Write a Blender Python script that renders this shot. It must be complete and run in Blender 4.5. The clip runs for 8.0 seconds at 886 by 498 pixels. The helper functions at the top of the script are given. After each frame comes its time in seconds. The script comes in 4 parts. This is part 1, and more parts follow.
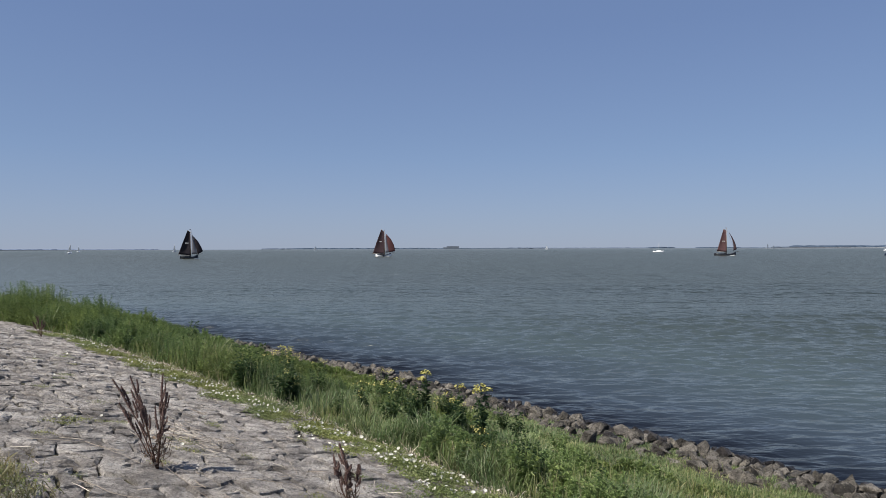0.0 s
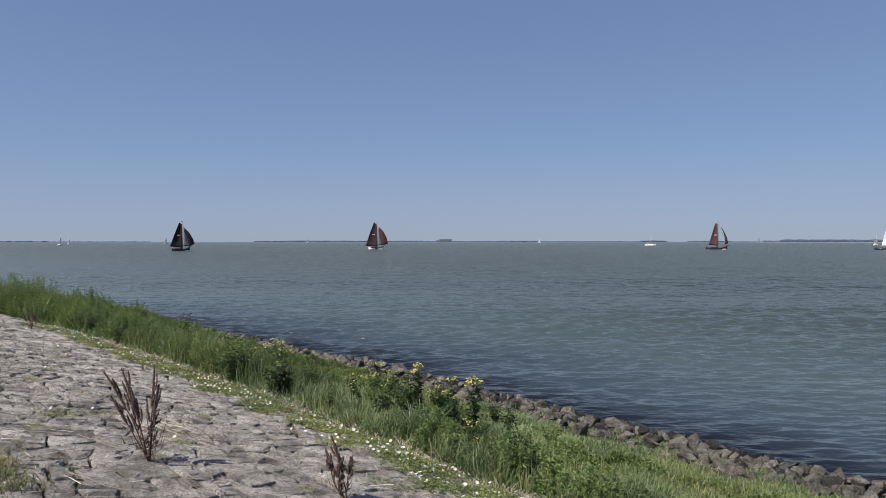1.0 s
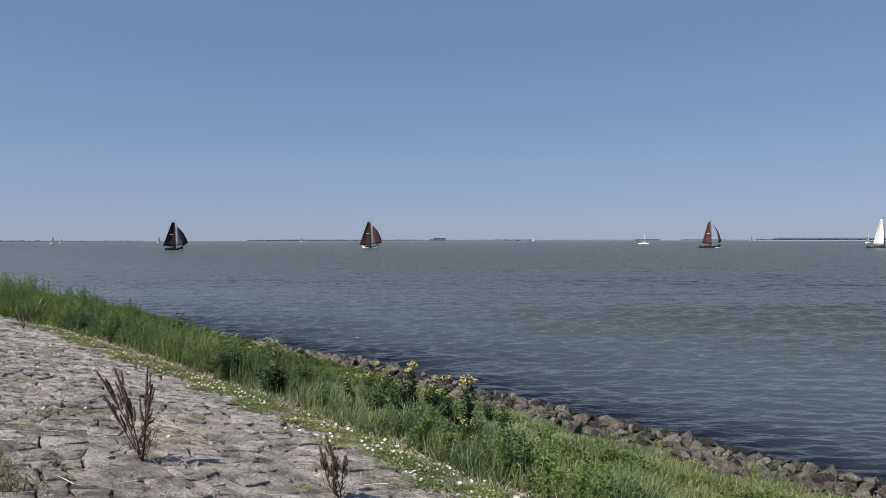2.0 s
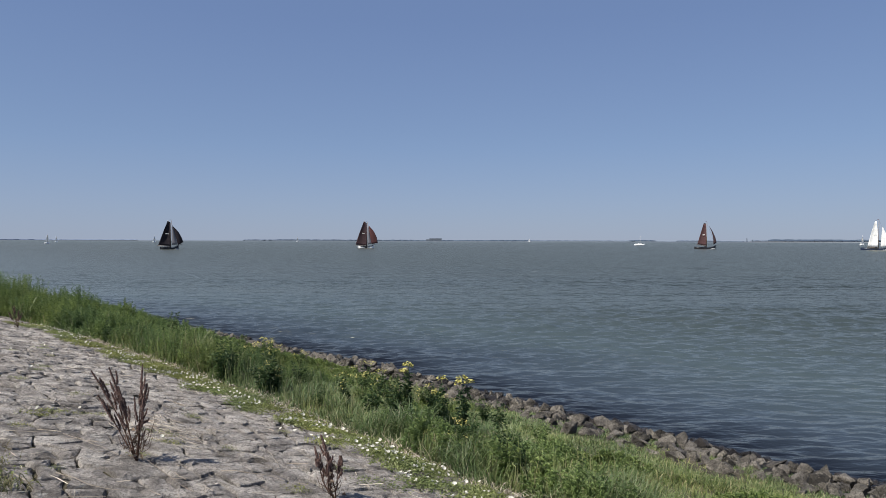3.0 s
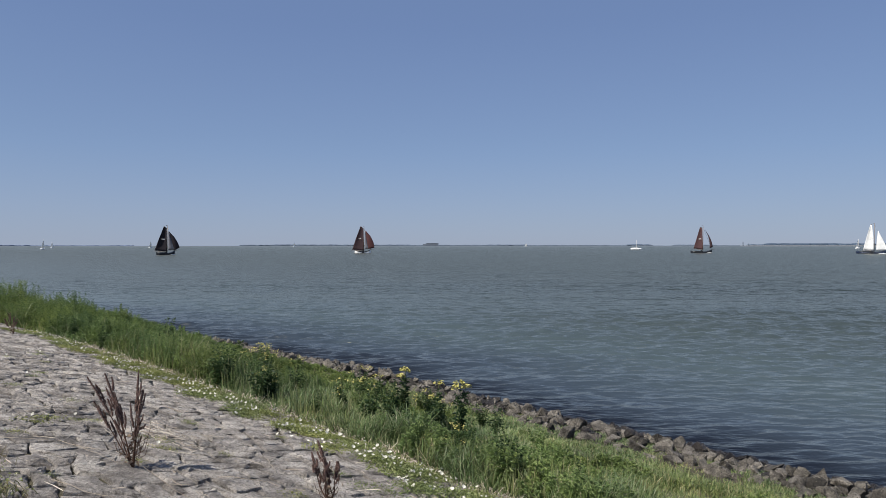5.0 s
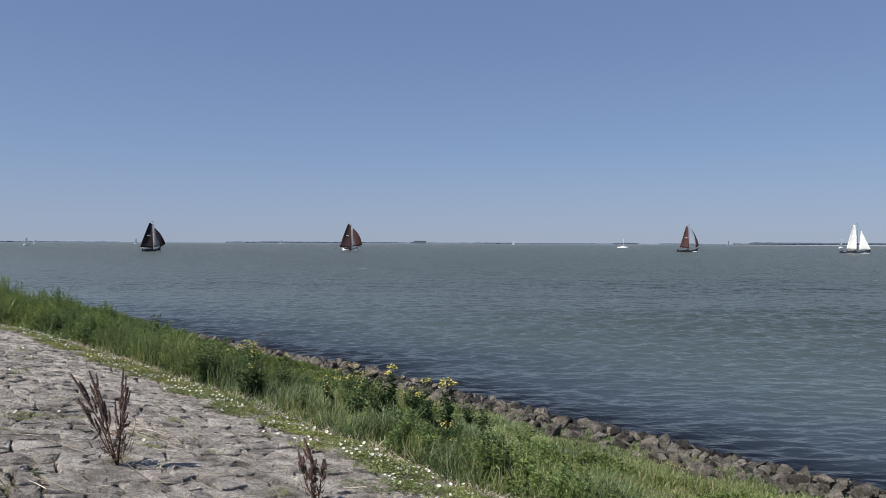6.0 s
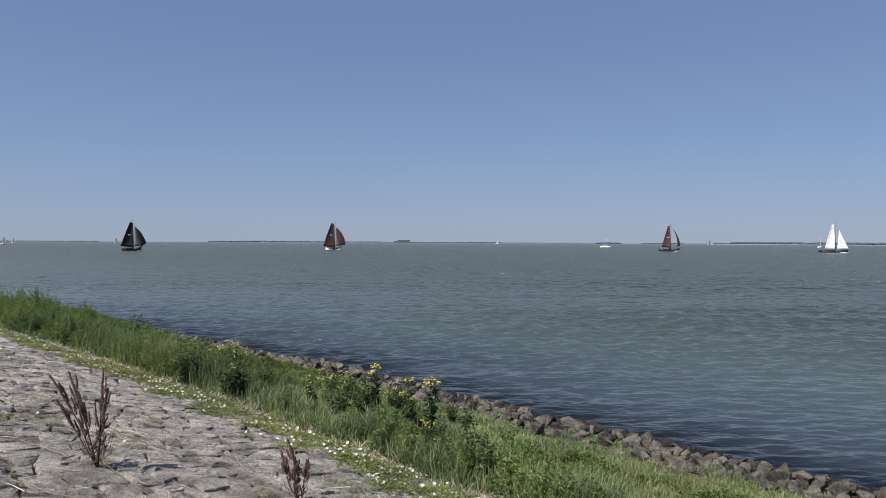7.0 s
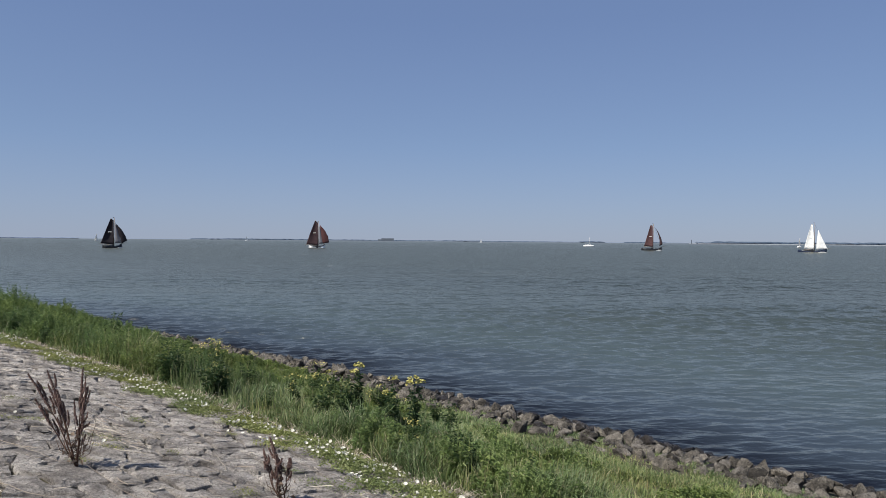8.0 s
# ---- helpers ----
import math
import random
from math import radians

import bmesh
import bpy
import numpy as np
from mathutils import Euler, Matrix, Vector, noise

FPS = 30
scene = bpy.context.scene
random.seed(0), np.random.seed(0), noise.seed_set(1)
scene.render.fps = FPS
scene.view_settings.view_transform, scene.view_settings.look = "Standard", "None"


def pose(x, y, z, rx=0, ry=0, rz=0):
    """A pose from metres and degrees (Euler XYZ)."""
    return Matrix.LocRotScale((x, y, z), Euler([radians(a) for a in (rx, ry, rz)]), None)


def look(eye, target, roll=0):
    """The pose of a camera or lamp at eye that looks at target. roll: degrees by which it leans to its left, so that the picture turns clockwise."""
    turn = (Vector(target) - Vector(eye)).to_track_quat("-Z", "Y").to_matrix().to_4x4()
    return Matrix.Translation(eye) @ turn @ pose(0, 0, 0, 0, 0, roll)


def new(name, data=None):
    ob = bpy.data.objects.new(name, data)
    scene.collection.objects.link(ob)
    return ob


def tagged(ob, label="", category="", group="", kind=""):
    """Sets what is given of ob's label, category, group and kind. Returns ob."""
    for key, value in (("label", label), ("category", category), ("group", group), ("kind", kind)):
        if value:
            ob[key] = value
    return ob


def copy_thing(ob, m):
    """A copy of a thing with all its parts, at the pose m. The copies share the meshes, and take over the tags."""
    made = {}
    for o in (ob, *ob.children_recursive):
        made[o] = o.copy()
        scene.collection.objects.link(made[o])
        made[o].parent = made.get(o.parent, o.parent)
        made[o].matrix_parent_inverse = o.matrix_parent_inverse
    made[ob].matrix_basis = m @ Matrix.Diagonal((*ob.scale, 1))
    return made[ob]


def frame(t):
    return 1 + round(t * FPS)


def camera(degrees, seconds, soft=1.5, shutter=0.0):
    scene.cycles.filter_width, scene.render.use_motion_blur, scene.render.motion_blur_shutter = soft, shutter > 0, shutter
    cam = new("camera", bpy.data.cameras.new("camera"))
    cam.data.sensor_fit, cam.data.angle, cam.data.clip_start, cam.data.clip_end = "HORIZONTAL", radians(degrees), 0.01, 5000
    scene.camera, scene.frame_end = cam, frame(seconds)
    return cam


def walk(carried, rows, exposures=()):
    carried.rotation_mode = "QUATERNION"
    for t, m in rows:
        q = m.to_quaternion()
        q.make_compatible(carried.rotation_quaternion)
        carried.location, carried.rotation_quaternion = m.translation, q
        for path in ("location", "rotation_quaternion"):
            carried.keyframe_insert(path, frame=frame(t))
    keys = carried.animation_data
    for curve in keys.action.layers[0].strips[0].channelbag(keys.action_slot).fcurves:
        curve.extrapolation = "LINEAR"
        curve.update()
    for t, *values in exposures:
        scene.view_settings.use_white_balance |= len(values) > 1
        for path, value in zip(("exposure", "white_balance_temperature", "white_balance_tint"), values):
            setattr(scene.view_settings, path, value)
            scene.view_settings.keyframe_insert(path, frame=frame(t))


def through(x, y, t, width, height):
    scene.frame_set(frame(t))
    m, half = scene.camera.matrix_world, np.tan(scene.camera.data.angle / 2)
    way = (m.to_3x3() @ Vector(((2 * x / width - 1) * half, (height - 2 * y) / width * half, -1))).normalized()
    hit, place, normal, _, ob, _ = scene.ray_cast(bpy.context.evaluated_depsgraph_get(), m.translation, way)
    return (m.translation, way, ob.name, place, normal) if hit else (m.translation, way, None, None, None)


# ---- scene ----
cam = camera(65.4, 8.0, soft=0.88)
EYE = (0.0, 0.0, 4.2)
# seconds, yaw, pitch, roll: the camera turns on the spot
TURNS = [
    (0.0, 0.000, -0.049, 0.179), (0.5, -0.271, -0.366, 0.099), (1.0, -0.603, -0.632, -0.003), (1.5, -0.847, -0.769, -0.074),
    (1.7, -0.950, -0.756, 0.003), (2.8, -1.409, -0.703, -0.058), (3.0, -1.434, -0.707, -0.141), (3.5, -1.589, -0.688, -0.052),
    (4.0, -1.646, -0.516, -0.159), (4.5, -1.563, -0.321, -0.029), (4.7, -1.575, -0.296, -0.006), (5.8, -2.504, -0.463, -0.163),
    (6.0, -2.725, -0.501, -0.252), (6.5, -3.391, -0.519, -0.189), (7.0, -4.074, -0.545, -0.270), (7.5, -4.783, -0.601, -0.288),
    (8.0, -5.405, -0.671, -0.489)]
walk(cam, [(t, pose(*EYE, 90 + p, r, y)) for t, y, p, r in TURNS])
scene.view_settings.exposure = 0.5

# ---- world and sun ----
SUN_AZ, SUN_EL = -127.0, 53.0   # degrees, clockwise from +y
world = bpy.data.worlds.new("sky")
scene.world = world
world.use_nodes = True
wn = world.node_tree.nodes
sky = wn.new("ShaderNodeTexSky")
sky.sky_type = "NISHITA"
sky.sun_disc = False
sky.sun_elevation, sky.sun_rotation = radians(SUN_EL), radians(SUN_AZ)
sky.altitude = 2000
sky.air_density, sky.dust_density, sky.ozone_density = 1.0, 0.6, 3.0
wn["Background"].inputs["Strength"].default_value = 0.056
# a veil of summer haze over the whole sky, thicker and greyer low down
up = wn.new("ShaderNodeSeparateXYZ")
world.node_tree.links.new(wn.new("ShaderNodeTexCoord").outputs["Generated"], up.inputs[0])
veil, thick = wn.new("ShaderNodeValToRGB"), wn.new("ShaderNodeValToRGB")
for ramp, stops in ((veil, ((0.0, (0.385, 0.468, 0.65)), (0.05, (0.362, 0.462, 0.69)), (0.13, (0.31, 0.44, 0.73)), (0.3, (0.268, 0.392, 0.725)))),
                    (thick, ((0.0, (0.86,) * 3), (0.06, (0.76,) * 3), (0.15, (0.6,) * 3), (0.3, (0.54,) * 3)))):
    while len(ramp.color_ramp.elements) < len(stops):
        ramp.color_ramp.elements.new(0.5)
    for el, (at, c) in zip(ramp.color_ramp.elements, stops):
        el.position, el.color = at, (*c, 1)
    world.node_tree.links.new(up.outputs["Z"], ramp.inputs[0])
bright = wn.new("ShaderNodeVectorMath")
bright.operation = "SCALE"
bright.inputs["Scale"].default_value = 10.0
world.node_tree.links.new(veil.outputs[0], bright.inputs[0])
haze = wn.new("ShaderNodeMix")
haze.data_type = "RGBA"
world.node_tree.links.new(thick.outputs[0], haze.inputs[0])
world.node_tree.links.new(sky.outputs[0], haze.inputs[6])
world.node_tree.links.new(bright.outputs[0], haze.inputs[7])
world.node_tree.links.new(haze.outputs[2], wn["Background"].inputs["Color"])
sun = new("sun", bpy.data.lights.new("sun", "SUN"))
sun.data.energy, sun.data.angle, sun.data.color = 5.0, radians(0.55), (1.0, 0.94, 0.86)
a, e = radians(SUN_AZ), radians(SUN_EL)
sun.matrix_world = look((60 * math.sin(a) * math.cos(e), 60 * math.cos(a) * math.cos(e), 60 * math.sin(e)), (0, 0, 0))


# ---- material helpers ----
class Nodes:
    """A material under construction."""

    def __init__(self, name):
        self.mat = bpy.data.materials.new(name)
        self.mat.use_nodes = True
        self.t = self.mat.node_tree
        self.bsdf = self.t.nodes["Principled BSDF"]
        self.out = self.t.nodes["Material Output"]

    def add(self, kind, **inputs):
        n = self.t.nodes.new(kind)
        for k, v in inputs.items():
            n.inputs[k.replace("_", " ")].default_value = v
        return n

    def link(self, a, b):
        self.t.links.new(a, b)

    def position(self, scale=(1, 1, 1), turn=0.0):
        g = self.add("ShaderNodeNewGeometry")
        m = self.add("ShaderNodeMapping")
        m.inputs["Scale"].default_value = scale
        m.inputs["Rotation"].default_value = (0, 0, turn)
        self.link(g.outputs["Position"], m.inputs["Vector"])
        return m.outputs[0]

    def noise(self, scale, detail=4, rough=0.55, vector=None, distortion=0.0):
        n = self.add("ShaderNodeTexNoise", Scale=scale, Detail=detail, Roughness=rough, Distortion=distortion)
        self.link(vector if vector else self.position(), n.inputs["Vector"])
        return n.outputs["Fac"]

    def ramp(self, fac, stops):
        r = self.add("ShaderNodeValToRGB")
        els = r.color_ramp.elements
        while len(els) < len(stops):
            els.new(0.5)
        for el, (at, c) in zip(els, stops):
            el.position = at
            el.color = (*c, 1)
        self.link(fac, r.inputs[0])
        return r.outputs[0]

    def mix(self, fac, a, b, blend="MIX"):
        m = self.add("ShaderNodeMix")
        m.data_type, m.blend_type = "RGBA", blend
        for sock, v in ((m.inputs[0], fac), (m.inputs[6], a), (m.inputs[7], b)):
            if isinstance(v, (int, float)):
                sock.default_value = v
            elif isinstance(v, tuple):
                sock.default_value = (*v, 1)
            else:
                self.link(v, sock)
        return m.outputs[2]

    def math(self, op, a, b=0.0):
        m = self.add("ShaderNodeMath")
        m.operation = op
        for sock, v in zip(m.inputs, (a, b)):
            if isinstance(v, (int, float)):
                sock.default_value = v
            else:
                self.link(v, sock)
        return m.outputs[0]

    def bump(self, height, strength, distance):
        b = self.add("ShaderNodeBump", Strength=strength, Distance=distance)
        self.link(height, b.inputs["Height"])
        self.link(b.outputs[0], self.bsdf.inputs["Normal"])
        return b

    def island(self):
        return self.add("ShaderNodeNewGeometry").outputs["Random Per Island"]

    def each(self):
        return self.add("ShaderNodeObjectInfo").outputs["Random"]

    def finish(self, colour=None, rough=0.8, spec=0.3, metal=0.0):
        if isinstance(colour, tuple):
            self.bsdf.inputs["Base Color"].default_value = (*colour, 1)
        elif colour is not None:
            self.link(colour, self.bsdf.inputs["Base Color"])
        self.bsdf.inputs["Roughness"].default_value = rough
        self.bsdf.inputs["Specular IOR Level"].default_value = spec
        self.bsdf.inputs["Metallic"].default_value = metal
        return self.mat


def stone_mat(name, dark, mid, light, rough=0.85, spec=0.25, lichen=None):
    m = Nodes(name)
    col = m.ramp(m.noise(2.6, 6, 0.6), [(0.36, dark), (0.5, mid), (0.64, light)])
    col = m.mix(0.85, col, m.ramp(m.noise(38, 8, 0.8), [(0.38, (0.5, 0.49, 0.48)), (0.5, (1.0, 1.0, 1.0)), (0.62, (1.45, 1.45, 1.45))]), "MULTIPLY")
    vary = m.math("ADD", m.each(), m.island())
    vary = m.math("FRACT", vary)
    col = m.mix(0.55, col, m.ramp(vary, [(0.0, (0.62, 0.6, 0.58)), (0.5, (0.95, 0.94, 0.93)), (1.0, (1.2, 1.19, 1.16))]), "MULTIPLY")
    col = m.mix(m.ramp(m.noise(24, 5, 0.7), [(0.545, (0, 0, 0)), (0.61, (0.8, 0.8, 0.8))]), col, dark)
    if lichen:
        col = m.mix(m.ramp(m.noise(7, 6, 0.7), [(0.58, (0, 0, 0)), (0.68, (1, 1, 1))]), col, lichen)
    m.bump(m.math("ADD", m.math("MULTIPLY", m.noise(8, 5, 0.65), 0.8), m.math("MULTIPLY", m.noise(30, 6, 0.75), 0.75)), 1.0, 0.1)
    return m.finish(col, rough, spec)


def leaf_mat(name, colours, through=0.3, rough=0.5, spec=0.38, hue=0.8):
    """Leaves and blades: each one takes a colour of its own, and lets some light through."""
    m = Nodes(name)
    n = len(colours)
    vary = m.math("FRACT", m.math("ADD", m.island(), m.each()))
    col = m.ramp(vary, [(i / max(1, n - 1), c) for i, c in enumerate(colours)])
    col = m.mix(0.5, col, m.ramp(m.noise(0.9, 3), [(0.37, (0.45, 0.48, 0.42)), (0.63, (1.35, 1.3, 1.2))]), "MULTIPLY")
    col = m.mix(hue, col, m.ramp(m.noise(0.36, 4, 0.6), [(0.38, (0.84, 0.95, 1.06)), (0.62, (1.22, 1.14, 0.98))]), "MULTIPLY")
    m.finish(col, rough, spec)
    tr = m.add("ShaderNodeBsdfTranslucent")
    m.link(col, tr.inputs["Color"])
    mx = m.add("ShaderNodeMixShader")
    mx.inputs[0].default_value = through
    m.link(m.bsdf.outputs[0], mx.inputs[1])
    m.link(tr.outputs[0], mx.inputs[2])
    m.link(mx.outputs[0], m.out.inputs["Surface"])
    return m.mat


def plain_mat(name, colour, rough=0.6, spec=0.3, metal=0.0, grain=20.0, depth=0.25):
    m = Nodes(name)
    f = m.noise(grain, 5, 0.6)
    lo, hi = tuple(c * (1 - depth) for c in colour), tuple(min(1.0, c * (1 + depth)) for c in colour)
    m.bump(f, 0.25, 0.01)
    return m.finish(m.ramp(f, [(0.3, lo), (0.7, hi)]), rough, spec, metal)


# ---- materials ----
M_PAVE = stone_mat("paving stone", (0.152, 0.14, 0.129), (0.35, 0.325, 0.298), (0.528, 0.495, 0.456), lichen=(0.44, 0.425, 0.4))
M_RIP = stone_mat("riprap stone", (0.052, 0.048, 0.042), (0.145, 0.133, 0.115), (0.265, 0.243, 0.21), lichen=(0.28, 0.255, 0.205))
M_WET = stone_mat("wet stone", (0.012, 0.011, 0.011), (0.028, 0.024, 0.022), (0.055, 0.048, 0.042), 0.4, 0.5)
M_GRASS = leaf_mat("grass", [(0.058, 0.09, 0.033), (0.092, 0.138, 0.048), (0.122, 0.178, 0.063), (0.158, 0.218, 0.084), (0.22, 0.262, 0.122), (0.31, 0.28, 0.175)])
M_HERB = leaf_mat("herb leaf", [(0.1, 0.152, 0.053), (0.165, 0.23, 0.08), (0.245, 0.31, 0.122)])
M_MAT = leaf_mat("creeping leaf", [(0.155, 0.185, 0.06), (0.225, 0.255, 0.088), (0.3, 0.31, 0.13)])
M_PETAL = leaf_mat("white petal", [(0.64, 0.63, 0.58), (0.76, 0.75, 0.7)], 0.3, hue=0.0)
M_YELLOW = leaf_mat("yellow flower", [(0.36, 0.33, 0.1), (0.46, 0.43, 0.14), (0.4, 0.37, 0.15)], 0.25, hue=0.2)
M_RUMEX = leaf_mat("dock seed", [(0.088, 0.05, 0.046), (0.13, 0.08, 0.07), (0.18, 0.118, 0.1)], 0.15, hue=0.2)
M_DRYTUFT = leaf_mat("half-dry grass", [(0.1, 0.11, 0.04), (0.18, 0.16, 0.07), (0.26, 0.21, 0.11), (0.14, 0.15, 0.05)])
M_STRAW = leaf_mat("straw", [(0.26, 0.21, 0.165), (0.42, 0.365, 0.3), (0.6, 0.55, 0.475)], 0.05, hue=0.0)
M_STALK = leaf_mat("grass stalk", [(0.1, 0.13, 0.048), (0.18, 0.21, 0.085), (0.3, 0.28, 0.16), (0.14, 0.19, 0.062), (0.2, 0.24, 0.09)])
M_TWIG = leaf_mat("dead brown twig", [(0.1, 0.07, 0.052), (0.19, 0.14, 0.105), (0.3, 0.235, 0.18)], 0.05, hue=0.0)


def ground_mat():
    m = Nodes("dike soil")
    col = m.ramp(m.noise(1.7, 6), [(0.3, (0.035, 0.034, 0.022)), (0.5, (0.06, 0.056, 0.036)), (0.7, (0.1, 0.088, 0.062))])
    col = m.mix(m.ramp(m.noise(26, 5, 0.7), [(0.35, (0, 0, 0)), (0.7, (0.7, 0.7, 0.7))]), col, (0.12, 0.105, 0.08))
    m.bump(m.noise(14, 6, 0.7), 0.8, 0.04)
    return m.finish(col, 0.95, 0.1)


def water_mat():
    """Murky water: a dull body colour under a rippled, glossy surface."""
    m = Nodes("murky lake water")
    # dark weedy stones under the shallows, silt further out
    off = m.add("ShaderNodeVectorMath")
    off.operation = "DOT_PRODUCT"
    off.inputs[1].default_value = (0.765, 0.644, 0)
    m.link(m.position(), off.inputs[0])
    along = m.add("ShaderNodeVectorMath")
    along.operation = "DOT_PRODUCT"
    along.inputs[1].default_value = (-0.644, 0.765, 0)
    m.link(m.position(), along.inputs[0])
    inland = m.math("POWER", m.math("MAXIMUM", m.math("SUBTRACT", along.outputs["Value"], 16.0), 0.0), 2.0)
    off = m.math("ADD", off.outputs["Value"], m.math("MINIMUM", m.math("DIVIDE", inland, 260.0), 13.8))
    off = m.math("ADD", off, m.math("MULTIPLY", m.math("SUBTRACT", m.noise(0.45, 4), 0.5), 2.4))
    long = m.noise(0.045, 4, 0.6, m.position((0.35, 1, 1), radians(12)))
    off = m.math("ADD", off, m.math("MULTIPLY", m.math("MULTIPLY", m.math("SUBTRACT", long, 0.5), off), 0.8))
    col = m.ramp(m.math("DIVIDE", off, 100.0), [(0.134, (0.006, 0.008, 0.014)), (0.158, (0.029, 0.041, 0.057)), (0.22, (0.045, 0.063, 0.072)), (0.32, (0.04, 0.054, 0.058)), (0.6, (0.027, 0.036, 0.035)), (0.95, (0.02, 0.027, 0.022))])
    foam = m.noise(1.5, 2, 0.5, m.position((0.3, 1, 1)))
    patch = m.noise(0.06, 2, 0.5)
    f = m.ramp(m.math("MULTIPLY", foam, patch), [(0.45, (0, 0, 0)), (0.462, (0.8, 0.8, 0.8))])
    f = m.math("MULTIPLY", f, m.math("GREATER_THAN", off, 70.0))     # whitecaps on the open water only
    col = m.mix(f, col, (0.6, 0.62, 0.62))
    swell = m.noise(0.22, 4.5, 0.55, m.position((0.3, 1, 1), radians(5)))
    chop = m.noise(1.7, 3, 0.5, m.position((0.4, 1, 1), radians(-4)))
    ripple = m.noise(4.6, 4, 0.6, m.position((0.5, 1, 1), radians(9)))
    b = m.bump(m.math("ADD", m.math("ADD", m.math("MULTIPLY", swell, 0.5), m.math("MULTIPLY", chop, 0.25)), m.math("MULTIPLY", ripple, 0.035)), 1.0, 0.95)
    dull = m.add("ShaderNodeBsdfDiffuse")
    m.link(col, dull.inputs["Color"])
    shine = m.add("ShaderNodeBsdfGlossy", Roughness=0.29)
    shine.inputs["Color"].default_value = (1.0, 0.97, 0.84, 1)
    m.link(b.outputs[0], shine.inputs["Normal"])
    fres = m.add("ShaderNodeFresnel", IOR=1.33)
    m.link(b.outputs[0], fres.inputs["Normal"])
    mx = m.add("ShaderNodeMixShader")
    m.link(m.math("MULTIPLY", fres.outputs[0], 0.68), mx.inputs[0])
    m.link(dull.outputs[0], mx.inputs[1])
    m.link(shine.outputs[0], mx.inputs[2])
    m.link(mx.outputs[0], m.out.inputs["Surface"])
    return m.mat


M_GROUND, M_WATER = ground_mat(), water_mat()


# ---- plan of the dike: p metres from the camera's line towards the lake, u metres along the shore ----
TH = radians(40.07)
CT, ST = math.cos(TH), math.sin(TH)


def bend(u):
    """The shore curves inland further along."""
    return -np.clip(np.asarray(u) - 16.0, 0, 60) ** 2 / 260.0


def verge(u):
    """Where the stone slope ends and the vegetation begins."""
    return np.interp(u, [2, 6, 9, 11, 13, 16, 20, 25, 31, 40, 60], [5.5, 5.58, 5.74, 5.74, 5.66, 5.56, 5.46, 5.22, 4.65, 3.6, 1.0])


PROFILE_P = [-4800, -60, -34, -22, -16, -12, 5.0, 5.7, 10.6, 12.4, 13.2, 14.2, 20, 60, 4800]
PROFILE_Z = [0.6, 0.6, 0.8, 4.6, 4.9, 4.85, 1.5, 1.36, 0.56, 0.2, -0.06, -0.4, -1.8, -3, -3]


def ground_z(p):
    return np.interp(p, PROFILE_P, PROFILE_Z)


def plan(p, u, z=None):
    """World place of plan p, u; on the ground, or at height z."""
    z = float(ground_z(p)) if z is None else z
    q = p + float(bend(u))
    return Vector((q * CT - u * ST, q * ST + u * CT, z))


def plan_arrays(p, u, z):
    q = p + bend(u)
    return np.stack([q * CT - u * ST, q * ST + u * CT, z], -1)


# ---- mesh helpers ----
def mesh_arrays(name, verts, faces, material, smooth=False):
    """A mesh from vertex and face arrays (each row of faces has the same count, or a list of such arrays)."""
    me = bpy.data.meshes.new(name)
    groups = faces if isinstance(faces, list) else [faces]
    groups = [np.asarray(g) for g in groups if len(g)]
    verts = np.asarray(verts, dtype=np.float32)
    me.vertices.add(len(verts))
    me.vertices.foreach_set("co", verts.ravel())
    idx = np.concatenate([g.ravel() for g in groups]).astype(np.int32)
    sizes = np.concatenate([np.full(len(g), g.shape[1]) for g in groups]).astype(np.int32)
    me.loops.add(len(idx))
    me.loops.foreach_set("vertex_index", idx)
    me.polygons.add(len(sizes))
    starts = np.concatenate([[0], np.cumsum(sizes)[:-1]]).astype(np.int32)
    me.polygons.foreach_set("loop_start", starts)
    me.polygons.foreach_set("use_smooth", np.full(len(sizes), smooth))
    me.update(calc_edges=True)
    me.materials.append(material)
    return me


def bm_mesh(name, bm, material, smooth=False):
    me = bpy.data.meshes.new(name)
    bm.normal_update()
    for f in bm.faces:
        f.smooth = smooth
    bm.to_mesh(me)
    bm.free()
    me.materials.append(material)
    return me


def part(name, mesh, parent, label="", m=None):
    """Links a mesh as one part under a thing."""
    ob = new(name, mesh)
    ob.parent = parent
    if m is not None:
        ob.matrix_basis = m
    if label:
        tagged(ob, label)
    return ob


def tube(bm, pts, radii, sides=6):
    """A tapered tube through the points."""
    rings = []
    for i, (q, r) in enumerate(zip(pts, radii)):
        q = Vector(q)
        d = (Vector(pts[min(i + 1, len(pts) - 1)]) - Vector(pts[max(i - 1, 0)])).normalized()
        s = d.orthogonal().normalized()
        t = d.cross(s)
        rings.append([bm.verts.new(q + (s * math.cos(k * math.tau / sides) + t * math.sin(k * math.tau / sides)) * r) for k in range(sides)])
    for a, b in zip(rings, rings[1:]):
        for k in range(sides):
            bm.faces.new((a[k], a[(k + 1) % sides], b[(k + 1) % sides], b[k]))
    bm.faces.new(list(reversed(rings[0])))
    bm.faces.new(rings[-1])
    return rings


def box(bm, c, s):
    r = bmesh.ops.create_cube(bm, size=1.0, matrix=Matrix.Translation(c) @ Matrix.Diagonal((*s, 1)))
    return r["verts"]


